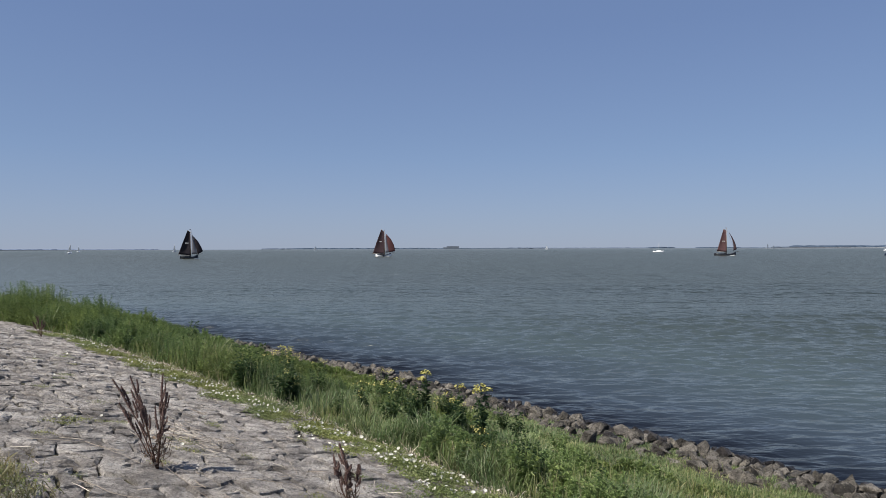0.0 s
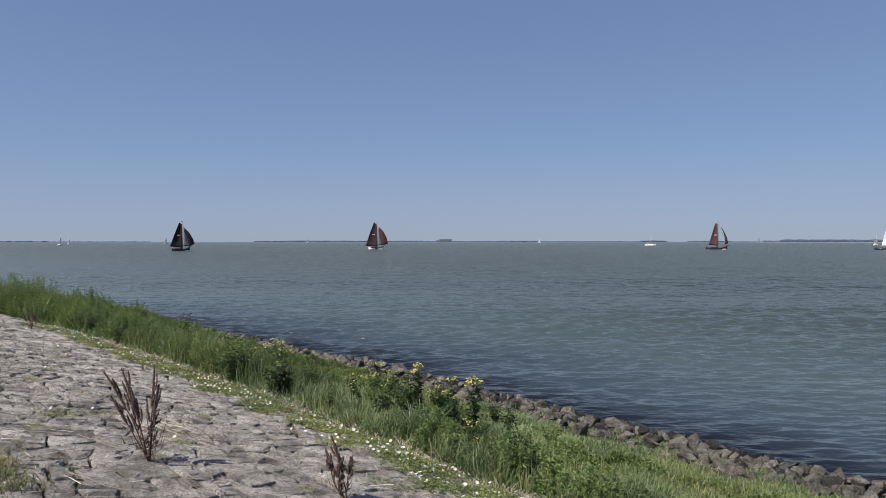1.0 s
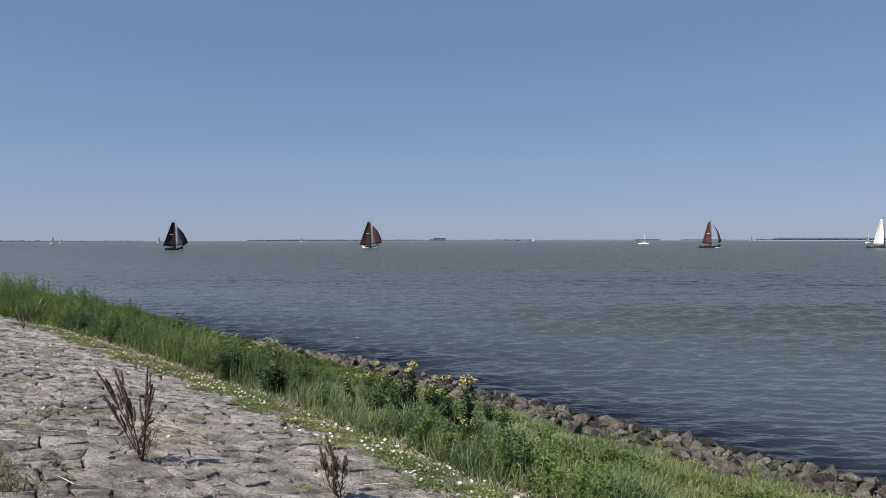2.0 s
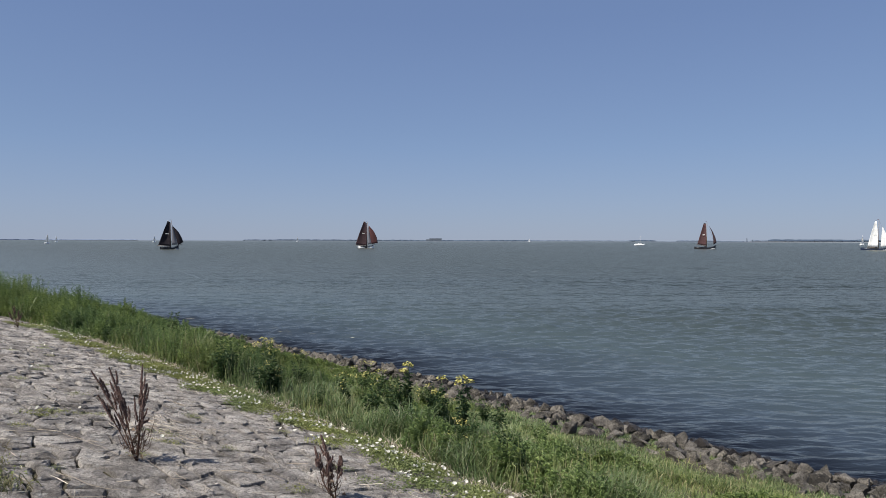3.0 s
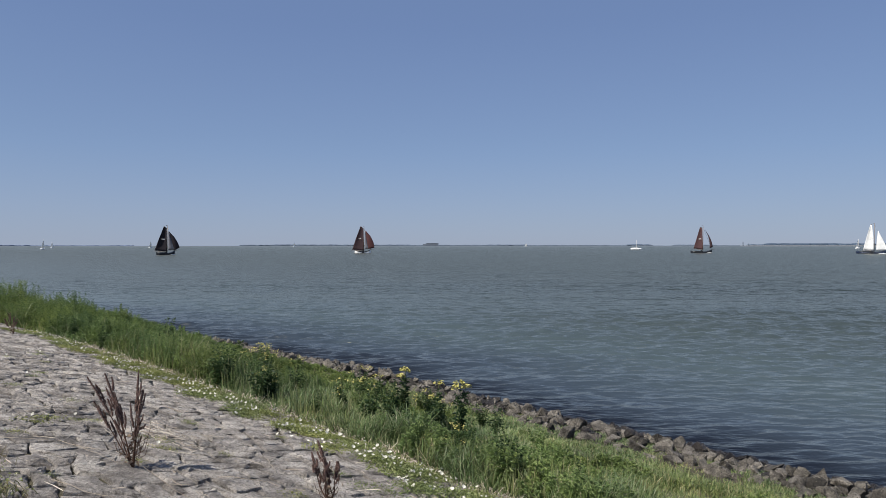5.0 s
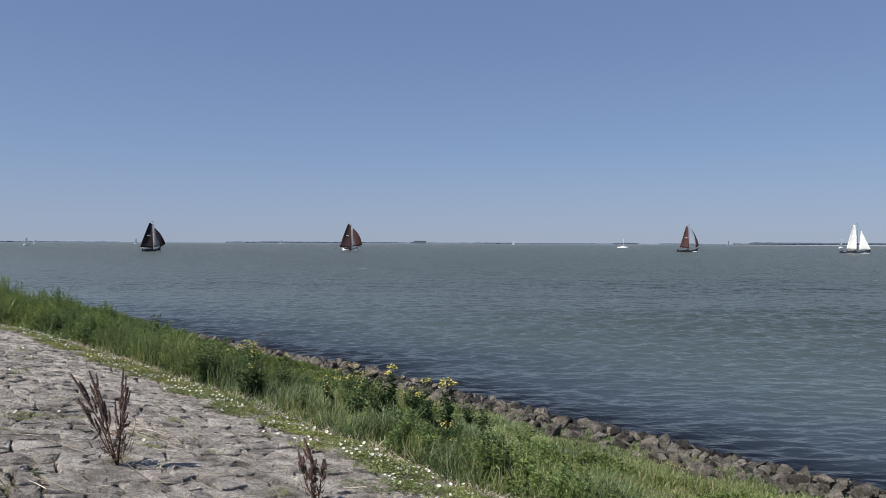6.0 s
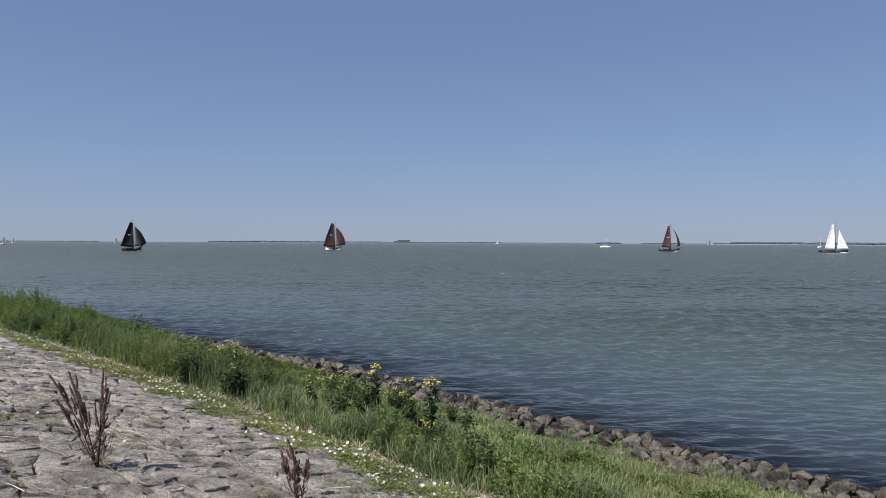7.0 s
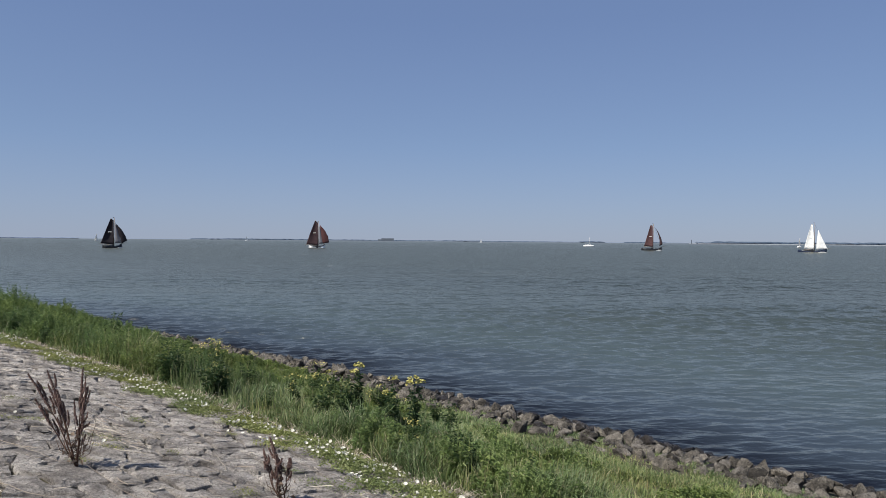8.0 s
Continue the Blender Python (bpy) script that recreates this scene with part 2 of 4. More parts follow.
# ---- ground and water ----
def build_ground():
    us = np.concatenate([[-4800, -1500, -400, -120, -50], np.arange(-20, 60, 0.5), [64, 70, 90, 120, 400, 1500, 4800]])
    ps = np.concatenate([[-4800, -1000, -200, -60, -48, -34, -28, -22, -16, -12, -8, -4], np.arange(-2, 15, 0.25), [16, 18, 20, 26, 40, 60, 300, 1500, 4800]])
    P, U = np.meshgrid(ps, us, indexing="ij")
    Z = ground_z(P)
    r = np.random.RandomState(3)
    inner = (P > 5.7) & (P < 13.5) & (U > -20) & (U < 60)
    Z = Z + np.where(inner, r.normal(0, 0.025, Z.shape), 0)
    Z = np.where((P > -4.4) & (P < 5.7) & (U > -20) & (U < 60), Z - 0.05, Z)
    V = plan_arrays(P, U, Z).reshape(-1, 3)
    n, k = P.shape
    i = (np.arange(n - 1)[:, None] * k + np.arange(k - 1)[None]).ravel()
    F = np.stack([i, i + k, i + k + 1, i + 1], -1)
    ob = new("ground", mesh_arrays("ground", V, F, M_GROUND, True))
    return tagged(ob, "earthen dike slope running down to the lake", "ground", kind="structure")


def build_water():
    r = [9.0]
    while r[-1] < 4900:
        x = r[-1]
        r.append(x + min(max(0.055, x * x / 8500), 0.05 * x))
    r = np.array(r)
    az = np.concatenate([np.arange(-180, -46, 6.0), np.arange(-46, 46, 0.165), np.arange(46, 180.1, 6.0)])
    R, A = np.meshgrid(r, np.radians(az), indexing="ij")
    X, Y = R * np.sin(A), R * np.cos(A)
    Z = np.zeros_like(X)
    rs = np.random.RandomState(11)
    gust = np.ones_like(X)      # calmer and rougher patches
    for k in range(9):
        lam, head = rs.uniform(9, 40), radians(rs.uniform(150, 215))
        gust += 0.13 * np.sin(math.tau / lam * (0.45 * math.sin(head) * X + math.cos(head) * Y) + rs.rand() * math.tau)
    gust = np.clip(gust, 0.5, 1.35)
    for k in range(104):
        if k < 64:      # short chop
            lam = 0.25 * (0.95 / 0.25) ** rs.rand()
            amp, spread = 0.0076 * lam, 26
        elif k < 84:    # wavelets
            lam = rs.uniform(0.95, 2.0)
            amp, spread = 0.0048 * lam, 22
        else:           # longer waves
            lam = 2.4 * (6.0 / 2.4) ** rs.rand()
            amp, spread = 0.0022 * lam, 16
        head = radians(184 + rs.normal(0, spread))
        ph = rs.rand() * math.tau
        kx, ky = math.sin(head) * math.tau / lam, math.cos(head) * math.tau / lam
        fade = np.clip(lam * 50 / R, 0, 1) ** 1.5
        Z += amp * fade * gust * np.sin(kx * X + ky * Y + ph)
    V = np.stack([X, Y, Z], -1).reshape(-1, 3)
    n, k = X.shape
    i = (np.arange(n - 1)[:, None] * k + np.arange(k - 1)[None]).ravel()
    F = np.stack([i, i + 1, i + k + 1, i + k], -1)
    ob = new("water", mesh_arrays("water", V, F, M_WATER, True))
    return tagged(ob, "choppy grey-green lake water with small waves", "water", kind="structure")


build_ground()
build_water()


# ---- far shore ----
# woods and bank: the blue of distance haze is painted into their base colours
M_FARWOOD_HAZED = plain_mat("far woods", (0.052, 0.074, 0.108), 0.9, 0.1, grain=0.05, depth=0.3)
M_FARLAND_HAZED = plain_mat("far bank", (0.12, 0.145, 0.175), 0.9, 0.1, grain=0.02)
M_FARBUILD = plain_mat("far building", (0.1, 0.12, 0.15), 0.8, 0.2, grain=0.2)


def far(az, d, z=0.0):
    a = radians(az)
    return Vector((d * math.sin(a), d * math.cos(a), z))


def blob_row(stretches, d, seed):
    """Crowns of far trees, stretch by stretch: from, to (degrees), lowest and highest top (metres)."""
    rs = random.Random(seed)
    bm = bmesh.new()
    for a0, a1, h0, h1 in stretches:
        a = a0
        while a < a1:
            h = rs.uniform(h0, h1)
            w = rs.uniform(1.8, 3.4) * h
            m = Matrix.Translation(far(a, d + rs.uniform(-40, 40), h * 0.45)) @ Matrix.Rotation(rs.random() * 6, 4, "Z") @ Matrix.Diagonal((w, w, h * 0.55, 1))
            bmesh.ops.create_icosphere(bm, subdivisions=2, radius=1.0, matrix=m)
            a += math.degrees(w * 0.6 / d) * rs.uniform(0.7, 1.2)
    for v in bm.verts:
        v.co += noise.noise_vector(v.co * 0.2) * 1.2
        v.co.z = max(v.co.z, -1)
    return bm


def bank(a0, a1, d, h, depth=120.0):
    bm = bmesh.new()
    n = max(2, int((a1 - a0) * 4))
    rows = []
    for i in range(n + 1):
        a = a0 + (a1 - a0) * i / n
        rows.append([bm.verts.new(far(a, d - 8, -2)), bm.verts.new(far(a, d + 6, h)), bm.verts.new(far(a, d + depth, h)), bm.verts.new(far(a, d + depth + 8, -2))])
    for r, s in zip(rows, rows[1:]):
        for k in range(3):
            bm.faces.new((r[k], r[k + 1], s[k + 1], s[k]))
    return bm


# farthest land: thicker haze painted in as a paler, bluer colour
M_FARHAZE = plain_mat("haze-tinted far land", (0.16, 0.2, 0.28), 0.9, 0.1, grain=0.05, depth=0.15)
M_FARSAND = plain_mat("far sand", (0.25, 0.265, 0.28), 0.9, 0.1, grain=0.02)


def build_far_shore():
    def land(name, bm, material, label, category, kind="stuff"):
        return tagged(new(name, bm_mesh(name, bm, material, True)), label, category, kind=kind)

    land("far_bank", bank(-14.6, 26.0, 4500, 2.2), M_FARLAND_HAZED, "low far bank of the lake on the horizon", "bank", "structure")
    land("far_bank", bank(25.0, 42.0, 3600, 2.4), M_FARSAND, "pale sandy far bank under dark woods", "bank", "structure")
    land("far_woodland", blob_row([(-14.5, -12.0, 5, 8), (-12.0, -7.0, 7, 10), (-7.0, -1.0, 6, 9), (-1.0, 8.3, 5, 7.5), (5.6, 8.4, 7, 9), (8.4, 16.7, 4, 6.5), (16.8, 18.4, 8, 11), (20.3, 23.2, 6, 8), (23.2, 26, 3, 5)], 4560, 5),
         M_FARWOOD_HAZED, "dim strip of far woods along the horizon, tinted blue for haze", "woodland")
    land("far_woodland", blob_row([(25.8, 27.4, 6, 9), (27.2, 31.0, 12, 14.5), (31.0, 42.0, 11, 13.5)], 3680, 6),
         M_FARWOOD_HAZED, "dark strip of far woods above the bank, tinted blue for haze", "woodland")
    land("far_woodland", blob_row([(-34.0, -29.2, 6, 9), (-29.2, -22.5, 4, 6)], 4800, 7), M_FARHAZE, "faint strip of land on the horizon, its colour paled for haze", "woodland")
    b = new("far_building")
    b.matrix_basis = Matrix.Translation(far(0.82, 4430)) @ Matrix.Rotation(radians(-0.8), 4, "Z")
    tagged(b, "long grey block building on the far shore", "building")
    for name, c, s in (("wall", (0, 0, 8), (78, 26, 16)), ("roof", (0, 0, 16.6), (80, 28, 1.4)), ("annex", (-50, 2, 5.5), (22, 20, 11))):
        bm = bmesh.new()
        box(bm, c, s)
        part(name, bm_mesh(name, bm, M_FARBUILD), b)
    for az, d, h in ((25.2, 3600, 20), (25.6, 3600, 12)):
        bm = bmesh.new()
        tube(bm, [(0, 0, 0), (0, 0, h * 0.7), (0, 0, h * 0.78), (0, 0, h)], [2.4, 2.0, 2.6, 1.2], 8)
        t = new("far_tower", bm_mesh("far_tower", bm, M_FARBUILD))
        t.matrix_basis = Matrix.Translation(far(az, d))
        tagged(t, "small dark tower on the far shore", "tower")


build_far_shore()


# ---- boats ----
def cloth(name, colour, rough=0.8):
    m = Nodes(name)
    tc = m.add("ShaderNodeTexCoord").outputs["Object"]
    w = m.add("ShaderNodeTexWave", Scale=0.55, Distortion=0.6)
    w.bands_direction = "Z"
    m.link(tc, w.inputs["Vector"])
    col = m.ramp(w.outputs["Fac"], [(0.0, tuple(c * 0.9 for c in colour)), (0.12, colour), (1.0, tuple(c * 1.1 for c in colour))])
    col = m.mix(0.5, col, m.ramp(m.noise(0.7, 4, 0.6, tc), [(0.3, (0.75, 0.75, 0.75)), (0.7, (1.15, 1.15, 1.15))]), "MULTIPLY")
    m.finish(col, rough, 0.15)
    tr = m.add("ShaderNodeBsdfTranslucent")
    m.link(col, tr.inputs["Color"])
    mx = m.add("ShaderNodeMixShader")
    mx.inputs[0].default_value = 0.25
    m.link(m.bsdf.outputs[0], mx.inputs[1])
    m.link(tr.outputs[0], mx.inputs[2])
    m.link(mx.outputs[0], m.out.inputs["Surface"])
    return m.mat


M_SAIL_DARK = cloth("dark tanned sail", (0.035, 0.03, 0.036))
M_SAIL_BROWN = cloth("brown tanned sail", (0.065, 0.042, 0.047))
M_SAIL_RUST = cloth("rust red sail", (0.105, 0.058, 0.06))
M_SAIL_RED = cloth("red foresail", (0.12, 0.055, 0.055))
M_SAIL_GREY = cloth("pale grey sail", (0.22, 0.22, 0.245))
M_SAIL_WHITE = cloth("white sail", (0.82, 0.83, 0.82))
M_HULL_DARK = plain_mat("dark hull paint", (0.02, 0.022, 0.026), 0.35, 0.4, grain=3)
M_HULL_NAVY = plain_mat("navy hull paint", (0.02, 0.03, 0.06), 0.35, 0.4, grain=3)
M_HULL_WHITE = plain_mat("white hull paint", (0.78, 0.79, 0.78), 0.35, 0.4, grain=3, depth=0.08)
M_SPAR = plain_mat("varnished spar", (0.16, 0.12, 0.085), 0.4, 0.4, grain=5)
M_SPAR_PALE = plain_mat("pale spar", (0.62, 0.6, 0.56), 0.4, 0.4, grain=5, depth=0.12)
M_MARK = plain_mat("sail mark", (0.7, 0.7, 0.68), 0.7, 0.2)


def hull_bm(length, beam, board, sheer, z0=-0.4):
    """A full round-bowed hull from stern (-x) to bow (+x)."""
    bm = bmesh.new()
    rings = []
    for i in range(13):
        s = i / 12
        x = (s - 0.5) * length
        full = max(0.04, (1 - abs(2 * s - 1) ** 3.2)) ** 0.6
        b = beam / 2 * full
        top = board + sheer * (2 * s - 1) ** 2 * (1.35 if s > 0.5 else 0.8)
        ring = []
        for k, (fy, fz) in enumerate(((0.0, 0.0), (0.6, 0.05), (0.92, 0.35), (1.0, 0.75), (0.95, 1.0))):
            ring.append((b * fy, z0 + (top - z0) * fz))
        pts = [(x, -y, z) for y, z in reversed(ring[1:])] + [(x, 0, ring[0][1])] + [(x, y, z) for y, z in ring[1:]]
        rings.append([bm.verts.new(q) for q in pts])
    for a, b in zip(rings, rings[1:]):
        for k in range(len(a) - 1):
            bm.faces.new((a[k], b[k], b[k + 1], a[k + 1]))
        bm.faces.new((a[-1], b[-1], b[0], a[0]))
    bm.faces.new(rings[0])
    bm.faces.new(list(reversed(rings[-1])))
    return bm


def sail_bm(edge_a, edge_b, belly, n=10):
    """A sail between two edges (each a list of x, z from head to foot), bellied sideways; 4 cm of cloth."""
    def along(edge, s):
        q = s * (len(edge) - 1)
        i = min(int(q), len(edge) - 2)
        f = q - i
        return tuple(a + (b - a) * f for a, b in zip(edge[i], edge[i + 1]))
    bm = bmesh.new()
    grid = []
    for i in range(n + 1):
        s = i / n
        (xa, za), (xb, zb) = along(edge_a, s), along(edge_b, s)
        row = []
        for j in range(n + 1):
            t = j / n
            row.append(bm.verts.new((xa + (xb - xa) * t, belly * math.sin(math.pi * t) * math.sin(math.pi * (0.1 + 0.8 * s)), za + (zb - za) * t)))
        grid.append(row)
    for a, b in zip(grid, grid[1:]):
        for j in range(n):
            bm.faces.new((a[j], a[j + 1], b[j + 1], b[j]))
    bmesh.ops.remove_doubles(bm, verts=bm.verts, dist=0.001)
    geom = bm.faces[:]
    bmesh.ops.solidify(bm, geom=geom, thickness=0.04)
    return bm


def spar(parent, name, a, b, ra, rb, material, label=""):
    bm = bmesh.new()
    mid = (Vector(a) + Vector(b)) / 2
    tube(bm, [a, mid, b], [ra, (ra + rb) * 0.52, rb], 8)
    return part(name, bm_mesh(name, bm, material, True), parent, label)


def sailing_barge(az, d, heading, length, main, fore, mast_h, sail_m, fore_m, hull_m, label, heel=2.0, mast_m=None, stripe=None, second=None):
    """A flat-bottomed sailing barge; its sails stand across the wind, swung round the mast. main and fore: two edges each (x, z)."""
    mast_m = mast_m or M_SPAR
    thing = new("sailing_barge")
    tagged(thing, label, "sailing boat", "boats on the lake")
    thing.matrix_basis = Matrix.Translation(far(az, d, 0.0)) @ Matrix.Rotation(radians(-az + heading), 4, "Z") @ Matrix.Rotation(radians(heel), 4, "X")
    beam = length * 0.28
    part("hull", bm_mesh("hull", hull_bm(length, beam, 0.62, 0.85), hull_m, True), thing)
    bm = bmesh.new()
    n = 12
    for side in (-1, 1):
        pts = []
        for i in range(n + 1):
            s = 0.03 + 0.94 * i / n
            full = max(0.04, (1 - abs(2 * s - 1) ** 3.2)) ** 0.6
            pts.append(((s - 0.5) * length, side * beam / 2 * full * 0.98, 0.65 + 0.85 * (2 * s - 1) ** 2 * (1.35 if s > 0.5 else 0.8)))
        tube(bm, pts, [0.13 if stripe else 0.06] * len(pts), 6)
    part("rubbing_strake", bm_mesh("rubbing_strake", bm, M_HULL_DARK, True), thing)
    bm = bmesh.new()
    box(bm, (-length * 0.14, 0, 0.85), (length * 0.34, beam * 0.6, 0.6))
    bmesh.ops.bevel(bm, geom=[e for e in bm.edges], offset=0.08, segments=2, affect="EDGES")
    cabin = part("cabin", bm_mesh("cabin", bm, M_HULL_DARK), thing)
    for k in range(3):
        bm = bmesh.new()
        box(bm, (-length * 0.14 + (k - 1) * 1.1, -beam * 0.3 - 0.01, 0.92), (0.5, 0.05, 0.22))
        part("cabin_window", bm_mesh("cabin_window", bm, M_HULL_DARK), cabin)
    bm = bmesh.new()
    box(bm, (-length * 0.5 - 0.2, 0, 0.4), (0.5, 0.12, 1.6))
    bmesh.ops.bevel(bm, geom=bm.edges[:], offset=0.04, segments=1, affect="EDGES")
    part("rudder", bm_mesh("rudder", bm, hull_m), thing)
    bm = bmesh.new()
    bmesh.ops.create_cone(bm, cap_ends=True, segments=14, radius1=1.0, radius2=0.9, depth=0.09,
                          matrix=Matrix.Translation((-0.4, -beam / 2 - 0.12, 0.7)) @ Matrix.Rotation(radians(90), 4, "X") @ Matrix.Diagonal((0.62, 1.0, 1, 1)))
    part("leeboard", bm_mesh("leeboard", bm, M_HULL_DARK), thing)
    mx = length * 0.06
    swing = Matrix.Translation((mx, 0, 0)) @ Matrix.Rotation(radians(-heading), 4, "Z")
    spar(thing, "mast", (mx, 0, 0.8), (mx, 0, mast_h), 0.14, 0.1, mast_m)
    tip = main[0][-1]
    boom = spar(thing, "boom", (0, 0, main[1][-1][1] - 0.2), (tip[0] - 0.3, 0, tip[1] - 0.2), 0.12, 0.08, M_SPAR)
    boom.matrix_basis = swing
    head_a, head_b = main[0][0], main[1][0]
    gaff = spar(thing, "gaff", (head_b[0], 0, head_b[1]), (head_a[0], 0, head_a[1] + 0.15), 0.09, 0.06, M_SPAR)
    gaff.matrix_basis = swing
    sail = part("mainsail", bm_mesh("mainsail", sail_bm(main[0], main[1], 0.5), sail_m, True), thing, m=swing)
    bm = bmesh.new()
    cx, cz = (tip[0] * 0.42, 0.55 * main[0][0][1])
    for k in range(4):
        box(bm, (cx + k * 0.34, -0.1, cz), (0.2, 0.03, 0.42))
    bmesh.ops.translate(bm, verts=bm.verts[:], vec=(0, -0.03, 0))
    part("sail_mark", bm_mesh("sail_mark", bm, M_MARK), sail)
    part("foresail", bm_mesh("foresail", sail_bm(fore[0], fore[1], -0.4), fore_m, True), thing, m=swing)
    if second:
        part("staysail", bm_mesh("staysail", sail_bm(second[0], second[1], -0.25), M_SAIL_GREY, True), thing, "pale inner staysail", m=swing)
    bow = length * 0.5
    spar(thing, "bowsprit", (bow - 0.8, 0, 1.7), (bow + 2.0, 0, 2.3), 0.1, 0.06, M_SPAR)
    spar(thing, "forestay", (mx, 0, mast_h - 0.6), (bow, 0, 1.8), 0.03, 0.03, M_HULL_DARK)
    bm = bmesh.new()    # broken water at the bow
    for side in (-1, 1):
        run = [(bow * (1.02 - 0.16 * k), side * beam * (0.1 + 0.13 * k), 0.1 + 0.05 * (k % 2)) for k in range(5)]
        tube(bm, run, [0.06, 0.2, 0.22, 0.14, 0.05], 6)
    part("bow_wave", bm_mesh("bow_wave", bm, M_HULL_WHITE, True), thing, "white foam at the bow")
    bm = bmesh.new()
    box(bm, (mx - 0.35, 0, mast_h + 0.1), (0.7, 0.02, 0.18))
    part("pennant", bm_mesh("pennant", bm, M_SAIL_RED), thing)
    return thing


def yacht(az, d, heading, length, mast_h, label, sails=True, hull_m=None):
    """A small white sloop."""
    thing = new("sailing_yacht")
    tagged(thing, label, "sailing boat", "boats on the lake")
    thing.matrix_basis = Matrix.Translation(far(az, d)) @ Matrix.Rotation(radians(-az + heading), 4, "Z") @ Matrix.Rotation(radians(3), 4, "X")
    part("hull", bm_mesh("hull", hull_bm(length, length * 0.3, 1.0, 0.25), hull_m or M_HULL_WHITE, True), thing)
    bm = bmesh.new()
    box(bm, (0.2, 0, 1.3), (length * 0.4, length * 0.18, 0.7))
    bmesh.ops.bevel(bm, geom=bm.edges[:], offset=0.12, segments=2, affect="EDGES")
    part("cabin", bm_mesh("cabin", bm, M_HULL_WHITE), thing)
    spar(thing, "mast", (0.4, 0, 1), (0.4, 0, mast_h), 0.16, 0.1, M_SPAR_PALE)
    spar(thing, "boom", (0.3, 0, 2.0), (-length * 0.4, 0, 2.0), 0.08, 0.07, M_SPAR_PALE)
    if sails:
        part("mainsail", bm_mesh("mainsail", sail_bm([(0.2, mast_h - 0.2), (-length * 0.26, mast_h * 0.45), (-length * 0.4, 2.2)], [(0.3, mast_h - 0.2), (0.3, 2.2)], 0.3, 8), M_SAIL_WHITE, True), thing)
        part("foresail", bm_mesh("foresail", sail_bm([(0.7, mast_h * 0.9), (length * 0.46, 1.5)], [(0.6, mast_h * 0.9), (0.5, 2.0)], -0.3, 8), M_SAIL_WHITE, True), thing)
    return thing


def build_boats():
    sailing_barge(-20.16, 326, 20, 7.6, ([(-1.5, 12.5), (-3.7, 6.3), (-5.2, 1.9)], [(-0.25, 11.6), (-0.15, 6), (-0.1, 1.4)]),
                  ([(0.4, 10.6), (3.0, 7.8), (4.4, 5.2), (5.1, 3.3)], [(0.4, 10.6), (1.5, 7.0), (2.3, 4.2), (2.9, 1.9)]), 12.8,
                  M_SAIL_DARK, M_SAIL_DARK, M_HULL_DARK, "traditional sailing barge with nearly black tanned sails and dark hull",
                  second=([(0.3, 10.4), (0.35, 6), (0.4, 2.0)], [(0.35, 10.4), (1.55, 6.9), (2.8, 2.1)]))
    sailing_barge(-4.91, 369, 14, 8.2, ([(-1.9, 14.3), (-4.4, 7.5), (-6.2, 1.8)], [(-0.3, 13.0), (-0.15, 6), (-0.1, 1.3)]),
                  ([(0.8, 12.0), (3.4, 9.2), (5.0, 6), (5.6, 2.9)], [(0.7, 12.0), (1.2, 8), (1.6, 5), (2.4, 2.2)]), 13.9,
                  M_SAIL_BROWN, M_SAIL_RED, M_HULL_WHITE, "traditional sailing barge with dark brown mainsail, red foresail and white hull", stripe=M_HULL_DARK,
                  second=([(0.3, 11.6), (0.35, 6), (0.4, 2.0)], [(0.7, 11.6), (1.2, 8), (2.3, 2.3)]))
    sailing_barge(22.25, 392, 12, 10.4, ([(-1.6, 13.7), (-3.3, 7.5), (-4.7, 2.4)], [(-0.4, 13.4), (-0.15, 6), (-0.1, 1.9)]),
                  ([(1.0, 12.4), (3.0, 9.3), (4.3, 6.2), (4.9, 3.4)], [(1.0, 12.3), (2.5, 9), (3.3, 5.6), (3.3, 2.4)]), 14.4,
                  M_SAIL_RUST, M_SAIL_BROWN, M_HULL_DARK, "traditional sailing barge with rust brown sails and dark hull")
    sailing_barge(33.59, 400, 5, 12.8, ([(-1.6, 14.3), (-3.3, 8.0), (-4.7, 1.6)], [(-1.0, 14.3), (-0.3, 8), (-0.2, 1.4)]),
                  ([(1.7, 11.2), (3.6, 6.9), (6.0, 1.6)], [(1.5, 11.2), (1.0, 6), (0.8, 1.4)]), 14.9,
                  M_SAIL_WHITE, M_SAIL_WHITE, M_HULL_NAVY, "two-sailed ship with bright white sails and navy blue hull")
    yacht(17.34, 697, 8, 10.5, 9.0, "white yacht with bare mast under way", sails=False)
    yacht(-28.42, 786, 60, 8.0, 9.8, "small white sailing yacht far off on the lake")
    yacht(-27.85, 1181, 60, 8.0, 9.0, "tiny white sailing yacht near the horizon")
    yacht(-21.28, 1235, 50, 8.5, 11.5, "tiny white sailing yacht near the horizon")
    yacht(-10.48, 1868, 40, 9.0, 12.5, "tiny white sailing yacht near the horizon")
    yacht(8.55, 2372, 20, 10.0, 11.5, "tiny white sailing yacht near the horizon")
    yacht(32.7, 900, 60, 8.0, 11.0, "small white sailing yacht far off on the lake")


build_boats()


